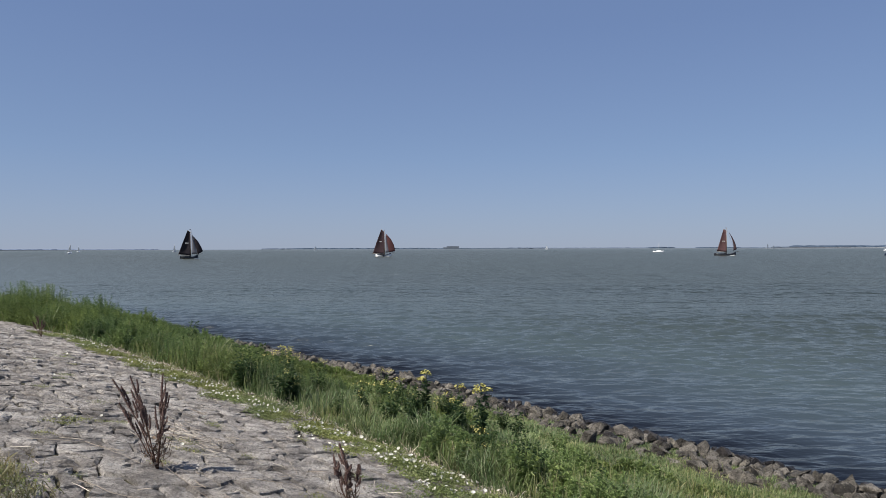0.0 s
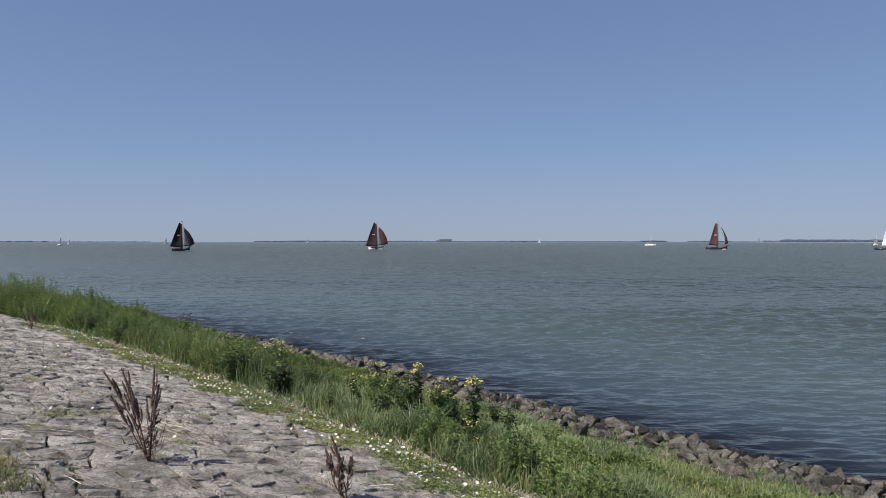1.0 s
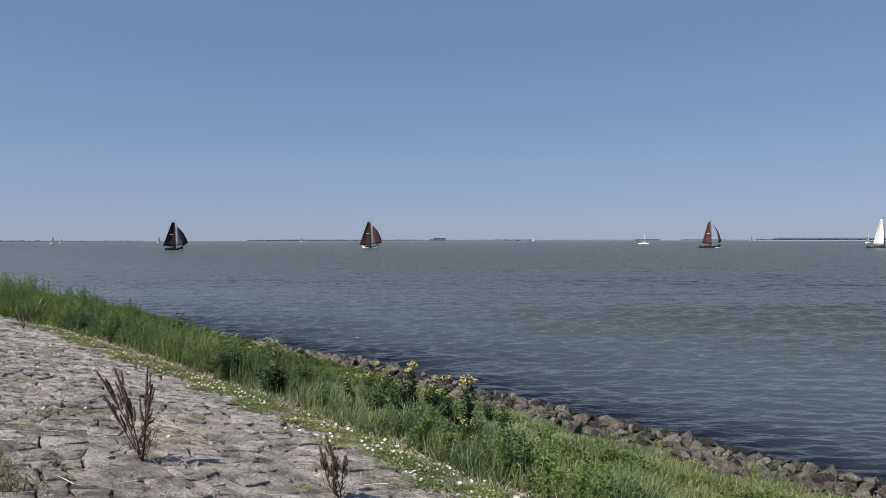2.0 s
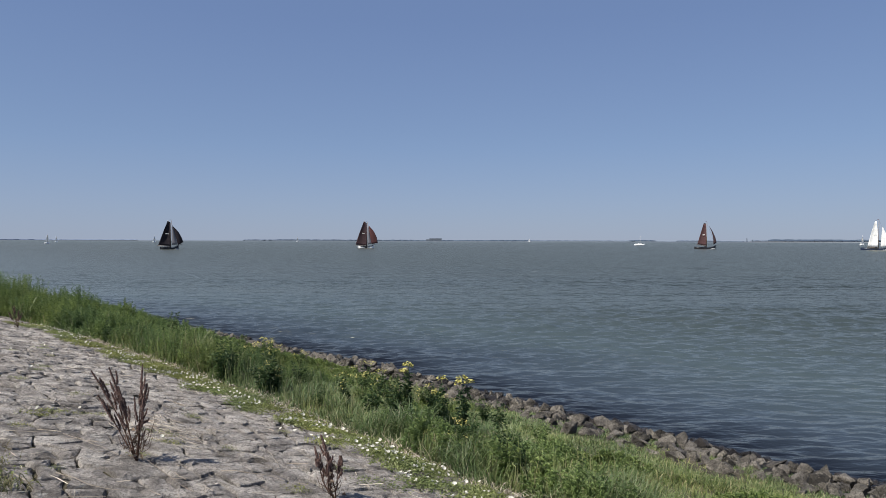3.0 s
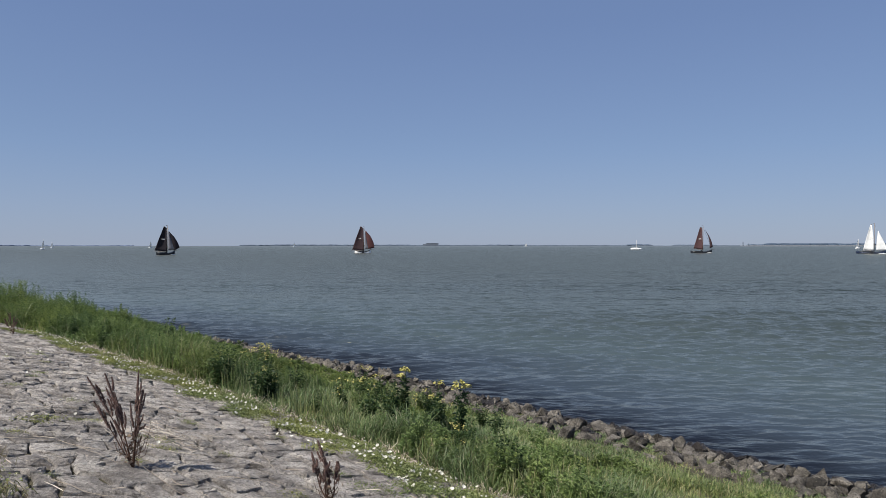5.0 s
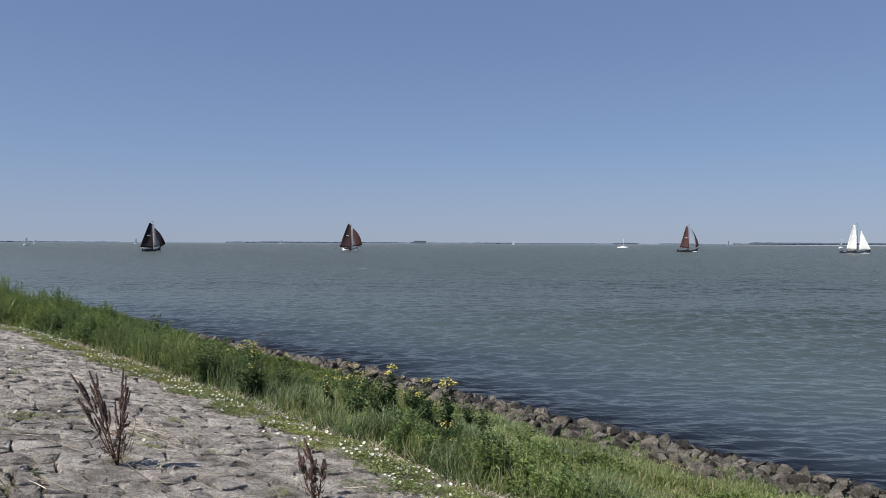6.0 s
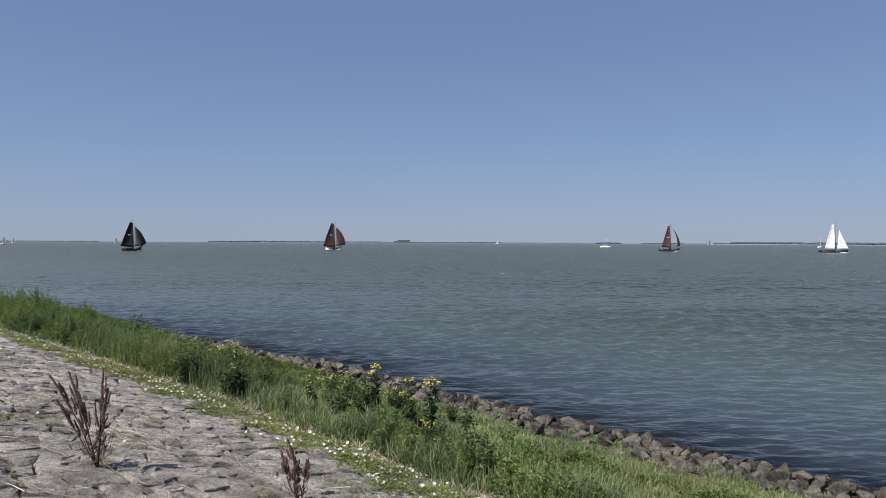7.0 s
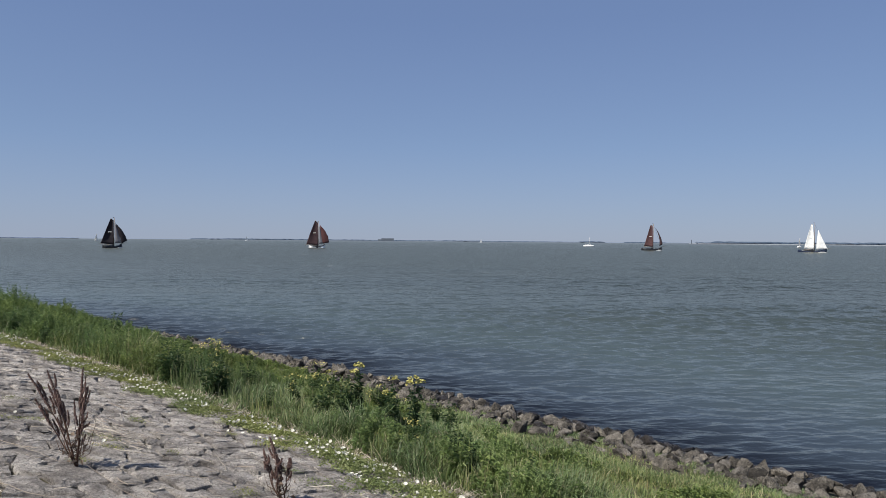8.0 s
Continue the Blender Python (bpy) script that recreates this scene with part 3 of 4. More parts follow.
# ---- stone slope ----
def block_mesh_data(corners, rs, gap, lift):
    """One paving stone from its plan corners (p, u): uneven top, chipped edge, sides that go down into the joint."""
    pts = []
    for a, b in zip(corners, np.roll(corners, -1, 0)):
        k = max(1, int(round(np.linalg.norm(b - a) / 0.13)))
        pts += [a + (b - a) * s / k for s in range(k)]
    pts = np.array(pts)
    c = np.mean(corners, 0)
    n = len(pts)
    d = pts - c
    ln = np.maximum(np.linalg.norm(d, axis=1, keepdims=True), 0.05)
    wave = np.interp(np.arange(n), np.linspace(0, n, 6), rs.rand(6) ** 2)[:, None]
    gaps = gap * (0.15 + 2.4 * wave) + 0.005 * rs.rand(n, 1)
    side = d * (1 - gaps / ln)
    top = d * (1 - (gaps + 0.006 + 0.03 * rs.rand(n, 1) ** 3) / ln)
    tilt = rs.normal(0, 0.014, 2)
    base = ground_z(c[0])

    def at(off, drop):
        pu = c + off
        z = base + off[:, 0] * -0.2 + lift + off @ tilt - drop
        return plan_arrays(pu[:, 0], pu[:, 1], z)
    mid = top * rs.uniform(0.45, 0.75, (n, 1))
    v = np.concatenate([at(mid, rs.normal(-0.003, 0.008, n)), at(top, 0.004 + 0.012 * rs.rand(n)), at(side, 0.022 + 0.03 * rs.rand(n)), at(side, 0.16)])
    i = np.arange(n)
    j = (i + 1) % n
    quads = np.concatenate([np.stack([i + a, i + a + n, j + a + n, j + a], -1) for a in (0, n, 2 * n)])
    return v, i[None, :], quads, plan(c[0], c[1], base)


def build_pavement():
    rs = np.random.RandomState(21)
    root = new("stone_slope")
    tagged(root, "grey weathered stone block revetment with open joints", "pavement", kind="structure")
    rows, u = [], -6.0
    while u < 34:
        rows.append(u)
        u += rs.uniform(0.2, 0.37)
    jit = {}

    def corner(r, p):
        key = (r, round(p, 4))
        if key not in jit:
            warp = noise.noise_vector(Vector((p * 0.7, rows[r] * 0.7, 0.0)))
            jit[key] = np.clip(rs.normal(0, 0.05, 2), -0.09, 0.09) + np.array([warp.x, warp.y]) * 0.22
        return np.array([p, rows[r]]) + jit[key]
    cuts = []
    for r in range(len(rows)):
        p, c = -3.6 - rs.rand() * 0.4, []
        while p < 6.6:
            while cuts and min(abs(p - x) for x in cuts[-1]) < 0.07:
                p += 0.03
            c.append(p)
            p += rs.uniform(0.18, 0.37)
        cuts.append(c)
    near, V, F4, FN, count = [], [], [], {}, 0
    for r in range(len(rows) - 1):
        for p0, p1 in zip(cuts[r], cuts[r][1:]):
            if p1 > float(verge(rows[r])) + 0.4:
                continue
            low = [x for x in (cuts[r - 1] if r else []) if p0 + 0.01 < x < p1 - 0.01]
            up = [x for x in cuts[r + 1] if p0 + 0.01 < x < p1 - 0.01]
            pts = [corner(r, x) for x in [p0, *low, p1]] + [corner(r + 1, x) for x in [p1, *reversed(up), p0]]
            pts = np.array(pts)
            wide = 0.016 if abs(p0 - 1.35) < 0.3 and 6.1 < rows[r] < 7.8 else 0.0
            v, top, quads, c = block_mesh_data(pts, rs, 0.002 + 0.022 * rs.rand() ** 2 + wide + 0.012 * min(1.0, max(0.0, (rows[r] - 8.5) / 5)), rs.normal(0.0, 0.009))
            if 0.7 < p0 and 5.3 < rows[r] < 14.5 and p0 > 0.1 * rows[r] and len(near) < 300:
                near.append((v - np.array(c), top, quads, c))
            else:
                V.append(v)
                F4.append(quads + count)
                FN.setdefault(top.shape[1], []).append(top + count)
                count += len(v)
    rest = mesh_arrays("paving_stones", np.concatenate(V), [np.concatenate(F4)] + [np.concatenate(g) for g in FN.values()], M_PAVE)
    tagged(part("paving_stones", rest, root), kind="stuff")
    return root, near


slope_root, near_blocks = build_pavement()


# ---- riprap along the water ----
def rock_mesh(name, seed, material):
    rs = random.Random(seed)
    bm = bmesh.new()
    sx, sy, sz = rs.uniform(0.85, 1.25), rs.uniform(0.7, 1.0), rs.uniform(0.5, 0.8)
    for i in range(12):
        q = Vector((rs.gauss(0, 1), rs.gauss(0, 1), rs.gauss(0, 1))).normalized() * rs.uniform(0.86, 1.05)
        q = Vector([max(-0.8, min(0.8, c)) for c in q])
        bm.verts.new((q.x * sx, q.y * sy, q.z * sz))
    bmesh.ops.convex_hull(bm, input=bm.verts[:])
    bmesh.ops.delete(bm, geom=[v for v in bm.verts if not v.link_faces], context="VERTS")
    bmesh.ops.dissolve_limit(bm, angle_limit=radians(14), verts=bm.verts[:], edges=bm.edges[:])
    bmesh.ops.bevel(bm, geom=bm.edges[:], offset=0.045, segments=1, affect="EDGES", clamp_overlap=True)
    bmesh.ops.triangulate(bm, faces=bm.faces[:])
    return bm_mesh(name, bm, material)


def build_riprap():
    rs = random.Random(8)
    root = new("riprap")
    tagged(root, "loose grey boulders piled along the waterline", "riprap", kind="structure")
    dry = [rock_mesh("stone", 40 + i, M_RIP) for i in range(14)]
    wet = [rock_mesh("stone", 40 + i, M_WET) for i in range(14)]
    spots = []
    p = 10.2
    while p < 13.6:
        u = -5.0
        while u < 46:
            q, w = p + rs.uniform(-0.2, 0.2), u + rs.uniform(-0.2, 0.2)
            s = rs.uniform(0.13, 0.2) if rs.random() < 0.75 else rs.uniform(0.19, 0.25)
            lift = rs.uniform(-0.08, 0.09) + (0.08 + 0.14 * max(0.0, 1 - abs(u - 16) / 5)) * max(0.0, 1 - abs(p - 11.9) / 0.9)
            if p < 10.7 and rs.random() < 0.45:
                u += 0.5
                continue
            spots.append((q, w, s, lift))
            u += s * 1.25
        p += 0.22
    for k in range(1100):   # cobbles between the boulders
        u = -3 + 30 * rs.random() ** 1.3
        spots.append((rs.uniform(10.5, 13.5), u, rs.uniform(0.05, 0.1), rs.uniform(-0.02, 0.05)))
    near, V, F = 0, {0: [], 1: []}, {0: [], 1: []}
    count = {0: 0, 1: 0}
    for q, w, s, lift in spots:
        c = plan(q, w)
        c.z += lift
        turn = Euler((rs.gauss(0, 0.6), rs.gauss(0, 0.6), rs.random() * math.tau)).to_matrix().to_4x4()
        m = Matrix.Translation(c) @ turn @ Matrix.Diagonal((s, s, s, 1))
        is_wet = int(c.z < 0.37 + rs.uniform(-0.16, 0.12))
        me = (wet if is_wet else dry)[rs.randrange(14)]
        if 2.8 < w < 6.8 and 11.2 < q < 13.9 and s > 0.1 and near < 300:
            part("stone", me, root, m=m)
            near += 1
        else:
            co = np.array([m @ v.co for v in me.vertices])
            f = np.array([tuple(pl.vertices) for pl in me.polygons if len(pl.vertices) == 3])
            V[is_wet].append(co)
            F[is_wet].append(f + count[is_wet])
            count[is_wet] += len(co)
    for k, (name, mat) in enumerate((("dry_stones", M_RIP), ("wet_stones", M_WET))):
        tagged(part(name, mesh_arrays(name, np.concatenate(V[k]), np.concatenate(F[k]), mat), root), kind="stuff")


build_riprap()


# ---- grass and herbs ----
def veg_height(u):
    return np.interp(u, [-5, 4, 6, 8, 11, 13, 16, 20, 23, 25.5, 27.5, 29, 32, 36], [0.32, 0.38, 0.46, 0.4, 0.44, 0.66, 0.72, 0.76, 0.83, 0.88, 1.16, 1.25, 1.2, 1.1])


def lake_edge(u):
    """Where the grass gives way to the boulders."""
    return np.interp(u, [-5, 3.5, 5.8, 8, 20, 45], [10.9, 11.4, 12.0, 12.1, 11.8, 11.8])


def fall(p, u):
    """The growth stands highest near the slope and lower towards the boulders, less so further along."""
    low = np.interp((p - verge(u)) / (lake_edge(u) - verge(u)), [0, 0.06, 0.22, 0.4, 0.57, 0.75, 1.0], [0.62, 0.97, 0.98, 0.55, 0.34, 0.24, 0.17])
    high = np.interp((p - verge(u)), [0, 0.4, 1.2, 2.6, 6], [0.65, 0.95, 1.05, 0.82, 0.42])
    s = np.clip((np.asarray(u) - 21.5) / 6, 0, 1)
    return low * (1 - s) + high * s


def blades(base, length, width, lean, rs, droop=0.5, az=None):
    """Bent, tapered blades: arrays of base places, lengths and widths."""
    n = len(base)
    az = rs.rand(n) * math.tau if az is None else az
    out = np.stack([np.cos(az), np.sin(az), np.zeros(n)], -1)
    side = np.stack([-np.sin(az), np.cos(az), np.zeros(n)], -1)
    tw = rs.normal(0, 0.6, n)
    side = side * np.cos(tw)[:, None] + out * np.sin(tw)[:, None]
    L, Wd = length[:, None], width[:, None]
    ln = (lean * (0.3 + rs.rand(n)))[:, None]
    up = np.array([0, 0, 1.0])
    m1 = base + up * L * 0.45 + out * L * ln * 0.25
    m2 = base + up * L * 0.8 + out * L * ln * 0.65
    tip = base + up * L * (1.0 - droop * ln * 0.5) + out * L * ln * 1.15
    V = np.stack([base - side * Wd * 0.5, base + side * Wd * 0.5, m1 - side * Wd * 0.5, m1 + side * Wd * 0.5,
                  m2 - side * Wd * 0.33, m2 + side * Wd * 0.33, tip], 1).reshape(-1, 3)
    i = np.arange(n) * 7
    quads = np.concatenate([np.stack([i, i + 1, i + 3, i + 2], -1), np.stack([i + 2, i + 3, i + 5, i + 4], -1)])
    tris = np.stack([i + 4, i + 5, i + 6], -1)
    return V, quads, tris


def leaves(base, out, up, length, width, droop, rs):
    """Folded pointed leaves from base places, outward ways (flat) and a share of upward tilt."""
    n = len(base)
    out = out / np.maximum(np.linalg.norm(out, axis=1, keepdims=True), 1e-6)
    side = np.stack([-out[:, 1], out[:, 0], np.zeros(n)], -1)
    upv = np.array([0, 0, 1.0])
    L, Wd, T, D = length[:, None], width[:, None], up[:, None], droop
    roll = rs.normal(0, 0.4, n)[:, None]
    side = side * np.cos(roll) + upv * np.sin(roll)
    mid = base + (out * np.cos(T) + upv * np.sin(T)) * L * 0.5
    tip = mid + (out * np.cos(T - D) + upv * np.sin(T - D)) * L * 0.5
    V = np.stack([base, mid - side * Wd * 0.5 + upv * Wd * 0.22, tip, mid + side * Wd * 0.5 + upv * Wd * 0.22], 1).reshape(-1, 3)
    i = np.arange(n) * 4
    tris = np.concatenate([np.stack([i, i + 2, i + 1], -1), np.stack([i, i + 3, i + 2], -1)])
    return V, tris


def field_noise(p, u, scale, z):
    return np.array([noise.noise(Vector((a * scale, b * scale, z))) for a, b in zip(p, u)])


def cell_random(i, j, k):
    q = np.sin(i * 127.1 + j * 311.7 + k * 74.7) * 43758.5453
    return q - np.floor(q)


def clumps(p, u, size, k):
    """The plants' clumps: for each place how high its clump stands there (0 at its edge, 1 in the middle), the clump's
    own number from 0 to 1, and the way out from its middle."""
    best = np.full(len(p), 9.0)
    own, dp, du = np.zeros(len(p)), np.zeros(len(p)), np.zeros(len(p))
    ci, cj = np.floor(p / size), np.floor(u / size)
    for a in (-1, 0, 1):
        for b in (-1, 0, 1):
            i, j = ci + a, cj + b
            x = p / size - i - 0.1 - 0.8 * cell_random(i, j, k)
            y = u / size - j - 0.1 - 0.8 * cell_random(i, j, k + 1)
            d = np.hypot(x, y) / (0.8 + 0.4 * cell_random(i, j, k + 2))
            near = d < best
            best = np.where(near, d, best)
            own, dp, du = np.where(near, cell_random(i, j, k + 3), own), np.where(near, x, dp), np.where(near, y, du)
    return np.sqrt(np.clip(1 - (best / 0.66) ** 2, 0, 1)), own, np.arctan2(dp * ST + du * CT, dp * CT - du * ST)


def gaps(p, u):
    """Share of the full height: high in the clumps, low in the hollows between them."""
    a, own, _ = clumps(p, u, 0.78, 3.0)
    b, big, _ = clumps(p, u, 1.7, 11.0)
    low = np.interp(p - verge(u), [1.2, 2.4], [0.14, 0.3])
    return (low + (1 - low) * a) * (0.78 + 0.42 * own) * (0.68 + 0.32 * b) * (0.82 + 0.4 * big)


# plan places and sizes of the dark leafy plants that stand out of the grass
DARK_HERBS = ((6.65, 9.24, 0.95), (6.95, 9.05, 0.85), (7.3, 9.4, 1.0), (7.4, 8.45, 0.9), (8.1, 9.4, 0.85), (6.46, 6.05, 0.85), (6.6, 5.0, 0.6), (6.35, 5.75, 0.7),
              (5.97, 11.75, 1.05), (6.25, 11.9, 1.0), (5.85, 13.27, 1.1), (6.1, 13.5, 1.1), (6.9, 7.2, 0.7), (6.2, 10.2, 0.6), (7.1, 12.4, 0.8))


def shaded(p, u):
    """The grass stays low round the dark leafy plants."""
    low = np.ones(len(p))
    for a, b, size in DARK_HERBS:
        d = np.hypot(p - a + 0.12, u - b + 0.12)
        low = np.minimum(low, np.interp(d, [0.22 * size, 0.6 * size], [0.35, 1.0]))
    return low


def build_grass():
    rs = np.random.RandomState(5)
    u = np.concatenate([-4 + 46 * rs.rand(48000) ** 1.2, rs.uniform(1.0, 10.0, 17000)])
    v0 = verge(u)
    p = v0 + rs.rand(len(u)) * (lake_edge(u) - v0)
    lump = field_noise(p, u, 0.9, 3.0)
    keep = rs.rand(len(u)) < (0.55 + 1.1 * lump) * np.interp(u, [12, 17], [1.0, 0.3])
    u, p, lump = u[keep], p[keep], lump[keep]
    h = veg_height(u) * fall(p, u) * np.interp(u, [11, 17], [1.0, 0.8])
    h = h * (0.95 + 0.4 * field_noise(p, u, 0.33, 27.0)) * (1 + 0.6 * lump * np.clip(1.25 - (p - verge(u)) / 5, 0.3, 1)) * rs.uniform(0.75, 1.15, len(h))
    h = h * shaded(p, u)
    h = np.maximum(h * gaps(p, u) * 1.12, (0.1 + 0.2 * rs.rand(len(h))) * veg_height(u))
    way = clumps(p, u, 0.78, 3.0)[2]
    per = 8
    P = np.repeat(p, per) + rs.normal(0, 0.05, len(p) * per)
    U = np.repeat(u, per) + rs.normal(0, 0.05, len(p) * per)
    Hh = np.repeat(h, per) * rs.uniform(0.35, 1.12, len(P))
    base = plan_arrays(P, U, ground_z(P) - 0.02)
    az = np.repeat(way, per) + rs.normal(0, 1.9, len(P))
    V, q, t = blades(base, Hh, (0.0055 + 0.0065 * rs.rand(len(P))) * (0.75 + np.clip(U, 5, 40) / 24), 0.75, rs, az=az)
    g = new("grass", mesh_arrays("grass", V, [q, t], M_GRASS))
    tagged(g, "tall unmown green grass strip along the shore", "grass", kind="stuff")
    # straight stalks that stand up out of the grass
    n = 7000
    u = 2.5 + 17 * rs.rand(n) ** 1.4
    p = verge(u) + 0.1 + 5.0 * rs.rand(n) ** 1.7
    h = veg_height(u) * fall(p, u) * rs.uniform(0.7, 1.35, n) * (0.5 + 0.5 * gaps(p, u))
    V, q, t = blades(plan_arrays(p, u, ground_z(p) - 0.02), h, rs.uniform(0.005, 0.009, n), 0.22, rs, 0.2)
    g = new("grass_stalks", mesh_arrays("grass_stalks", V, [q, t], M_STALK))
    tagged(g, "thin pale stalks standing in the grass", "grass", kind="stuff")
    # bleached litter and short dry blades on the bare edge of the strip
    n = 5200
    u = 2 + 22 * rs.rand(n) ** 1.5
    p = verge(u) + 0.06 + rs.normal(0.0, 0.09, n)
    base = plan_arrays(p, u, ground_z(p) + 0.005)
    flat = rs.rand(n) < 0.75
    V, q, t = blades(base, np.where(flat, rs.uniform(0.015, 0.05, n), rs.uniform(0.05, 0.15, n)), rs.uniform(0.004, 0.01, n), 2.6, rs, 0.7)
    g = new("dry_grass", mesh_arrays("dry_grass", V, [q, t], M_STRAW))
    tagged(g, "dry bleached grass along the edge of the verge", "grass", kind="stuff")


def herb_arrays(p, u, h, rs, per_stem, size, spread=0.12):
    """Leaves set round upright stems at plan places, and the stems as narrow blades."""
    n = len(p)
    s = np.tile((np.arange(per_stem) + 0.5) / per_stem, n) ** 0.8
    P, U, Hh = (np.repeat(x, per_stem) for x in (p, u, h))
    lean = rs.normal(0, spread, (n, 2))
    lx, ly = np.repeat(lean[:, 0], per_stem), np.repeat(lean[:, 1], per_stem)
    foot = plan_arrays(P, U, ground_z(P))
    at = foot + np.stack([lx * s * Hh, ly * s * Hh, s * Hh], -1)
    az = rs.rand(len(P)) * math.tau
    out = np.stack([np.cos(az), np.sin(az), np.zeros(len(P))], -1)
    ln = size * (1.15 - 0.55 * s) * rs.uniform(0.7, 1.3, len(P))
    return leaves(at, out, rs.normal(0.45, 0.3, len(P)), ln, ln * rs.uniform(0.24, 0.36, len(P)), 0.9, rs)


def build_tall_herbs():
    rs = np.random.RandomState(17)
    n = 12500
    u = np.concatenate([3 + 36 * rs.rand(9000), rs.uniform(20, 40, n - 9000)])
    v0 = verge(u)
    p = v0 + 0.12 + rs.rand(n) * (np.interp(u, [7, 13], [8.6, 10.8]) - v0)
    lump = field_noise(p, u, 0.55, 9.0)
    ok = lump > np.interp(u, [3, 6, 8, 12, 14, 17, 20], [-0.05, -0.1, 0.12, 0.05, -0.3, -0.4, -0.6])
    p, u, lump = p[ok], u[ok], lump[ok]
    h = veg_height(u) * rs.uniform(0.75, 1.1, len(u)) * (1 + 0.4 * lump * np.clip(1.25 - (p - verge(u)) / 5, 0.3, 1)) * fall(p, u) * 1.05
    h = h * (0.97 + 0.45 * field_noise(p, u, 0.33, 27.0))
    h = np.minimum(h * gaps(p, u) * 1.12, 1.3 * veg_height(u)) * shaded(p, u)
    V, t = herb_arrays(p, u, h, rs, 54, np.repeat(np.interp(u, [5, 8, 10, 14, 30], [0.088, 0.08, 0.064, 0.07, 0.095]), 54))
    g = new("tall_herbs", mesh_arrays("tall_herbs", V, t, M_HERB))
    tagged(g, "dense leafy green herbs growing among the grass", "herbs", kind="stuff")


def build_tuft(p, u, n, h, label):
    """A tuft of grass rooted in a joint."""
    rs = np.random.RandomState(int(p * 100 + u * 10))
    base = np.stack([rs.normal(0, 0.1, n), rs.normal(0, 0.1, n), np.zeros(n)], -1)
    V, q, t = blades(base, h * rs.uniform(0.4, 1.1, n), rs.uniform(0.004, 0.009, n), 1.1, rs)
    ob = new("grass_tuft", mesh_arrays("grass_tuft", V, [q, t], M_DRYTUFT))
    ob.matrix_basis = Matrix.Translation(plan(p, u))
    tagged(ob, label, "grass", "tufts on the slope", kind="stuff")


build_grass()
build_tall_herbs()
for p, u, h in ((0.84, 6.7, 0.13), (0.8, 6.45, 0.11), (0.95, 6.15, 0.08), (0.78, 7.0, 0.12)):
    build_tuft(p, u, 170, h, "small tuft of grass in a stone joint")

M_STEM = plain_mat("green stem", (0.1, 0.13, 0.045), 0.6, 0.2, grain=30)
M_STEM_RED = plain_mat("red-brown stem", (0.085, 0.05, 0.036), 0.7, 0.2, grain=30)
M_RAGLEAF = leaf_mat("ragwort leaf", [(0.036, 0.068, 0.027), (0.056, 0.096, 0.035), (0.088, 0.135, 0.05)])


def stem_curve(h, lean, az, n=6, wobble=0.01, rs=random):
    pts = []
    for i in range(n):
        s = i / (n - 1)
        pts.append((math.cos(az) * lean * s ** 1.4 + rs.gauss(0, wobble) * s, math.sin(az) * lean * s ** 1.4 + rs.gauss(0, wobble) * s, h * s))
    return pts


def disc_cloud(places, radius, normal_jitter, rs, material, name, sides=7):
    """Small flower heads: shallow cones that face up and outward."""
    V, F, k = [], [], 0
    for c in places:
        nrm = Vector((rs.gauss(0, normal_jitter), rs.gauss(0, normal_jitter), 1)).normalized()
        a = nrm.orthogonal().normalized()
        b = nrm.cross(a)
        r = radius * rs.uniform(0.75, 1.2)
        V.append(Vector(c))
        for j in range(sides):
            w = j * math.tau / sides
            V.append(Vector(c) + (a * math.cos(w) + b * math.sin(w)) * r + nrm * r * 0.35)
        F += [(k, k + 1 + j, k + 1 + (j + 1) % sides) for j in range(sides)]
        k += sides + 1
    return mesh_arrays(name, np.array([tuple(v) for v in V]), np.array(F), material)


def ragwort(seed, h, n_stem, flowers=True, spread=0.2, leaf=0.1, leaf_m=None, head=0.016):
    """A leafy plant with upright stems, each with its head of yellow flowers."""
    rs = random.Random(seed)
    nr = np.random.RandomState(seed)
    thing = new("ragwort" if flowers else "leafy_herb")
    for k in range(n_stem):
        hh = h * (1.0 if k == 0 else rs.uniform(0.6, 0.97))
        az = rs.random() * math.tau
        pts = stem_curve(hh, 0.02 if k == 0 else spread * rs.uniform(0.5, 1.0), az, rs=rs)
        bm = bmesh.new()
        tube(bm, pts, [0.006 - 0.0007 * i for i in range(len(pts))], 5)
        stem = part("stem", bm_mesh("stem", bm, M_STEM, True), thing)
        n = int((64 if flowers and h > 0.8 else 46) * hh / 0.9) + 10
        s = np.sort(nr.rand(n)) * (0.86 if flowers else 1.0)
        q = np.array(pts)
        at = np.stack([np.interp(s, np.linspace(0, 1, len(pts)), q[:, c]) for c in range(3)], -1)
        a2 = nr.rand(n) * math.tau
        ln = leaf * (1.2 - 0.65 * s) * nr.uniform(0.7, 1.25, n)
        V, t = leaves(at, np.stack([np.cos(a2), np.sin(a2), np.zeros(n)], -1), nr.normal(0.5, 0.25, n), ln, ln * 0.32, 0.8, nr)
        tagged(part("leaf_spray", mesh_arrays("leaf_spray", V, t, leaf_m or M_RAGLEAF), stem), kind="stuff")
        if flowers:
            top = Vector(pts[-1])
            heads = []
            for j in range(34 if h > 0.8 else 9):
                r, w = 0.085 * math.sqrt(rs.random()), rs.random() * math.tau
                heads.append(top + Vector((r * math.cos(w), r * math.sin(w), 0.015 - r * 0.5 + rs.uniform(-0.03, 0.02))))
            tagged(part("flower_head", disc_cloud(heads, head, 0.45, rs, M_YELLOW, "flower_head"), thing, "flat-topped cluster of yellow flowers"), kind="stuff")
    return thing


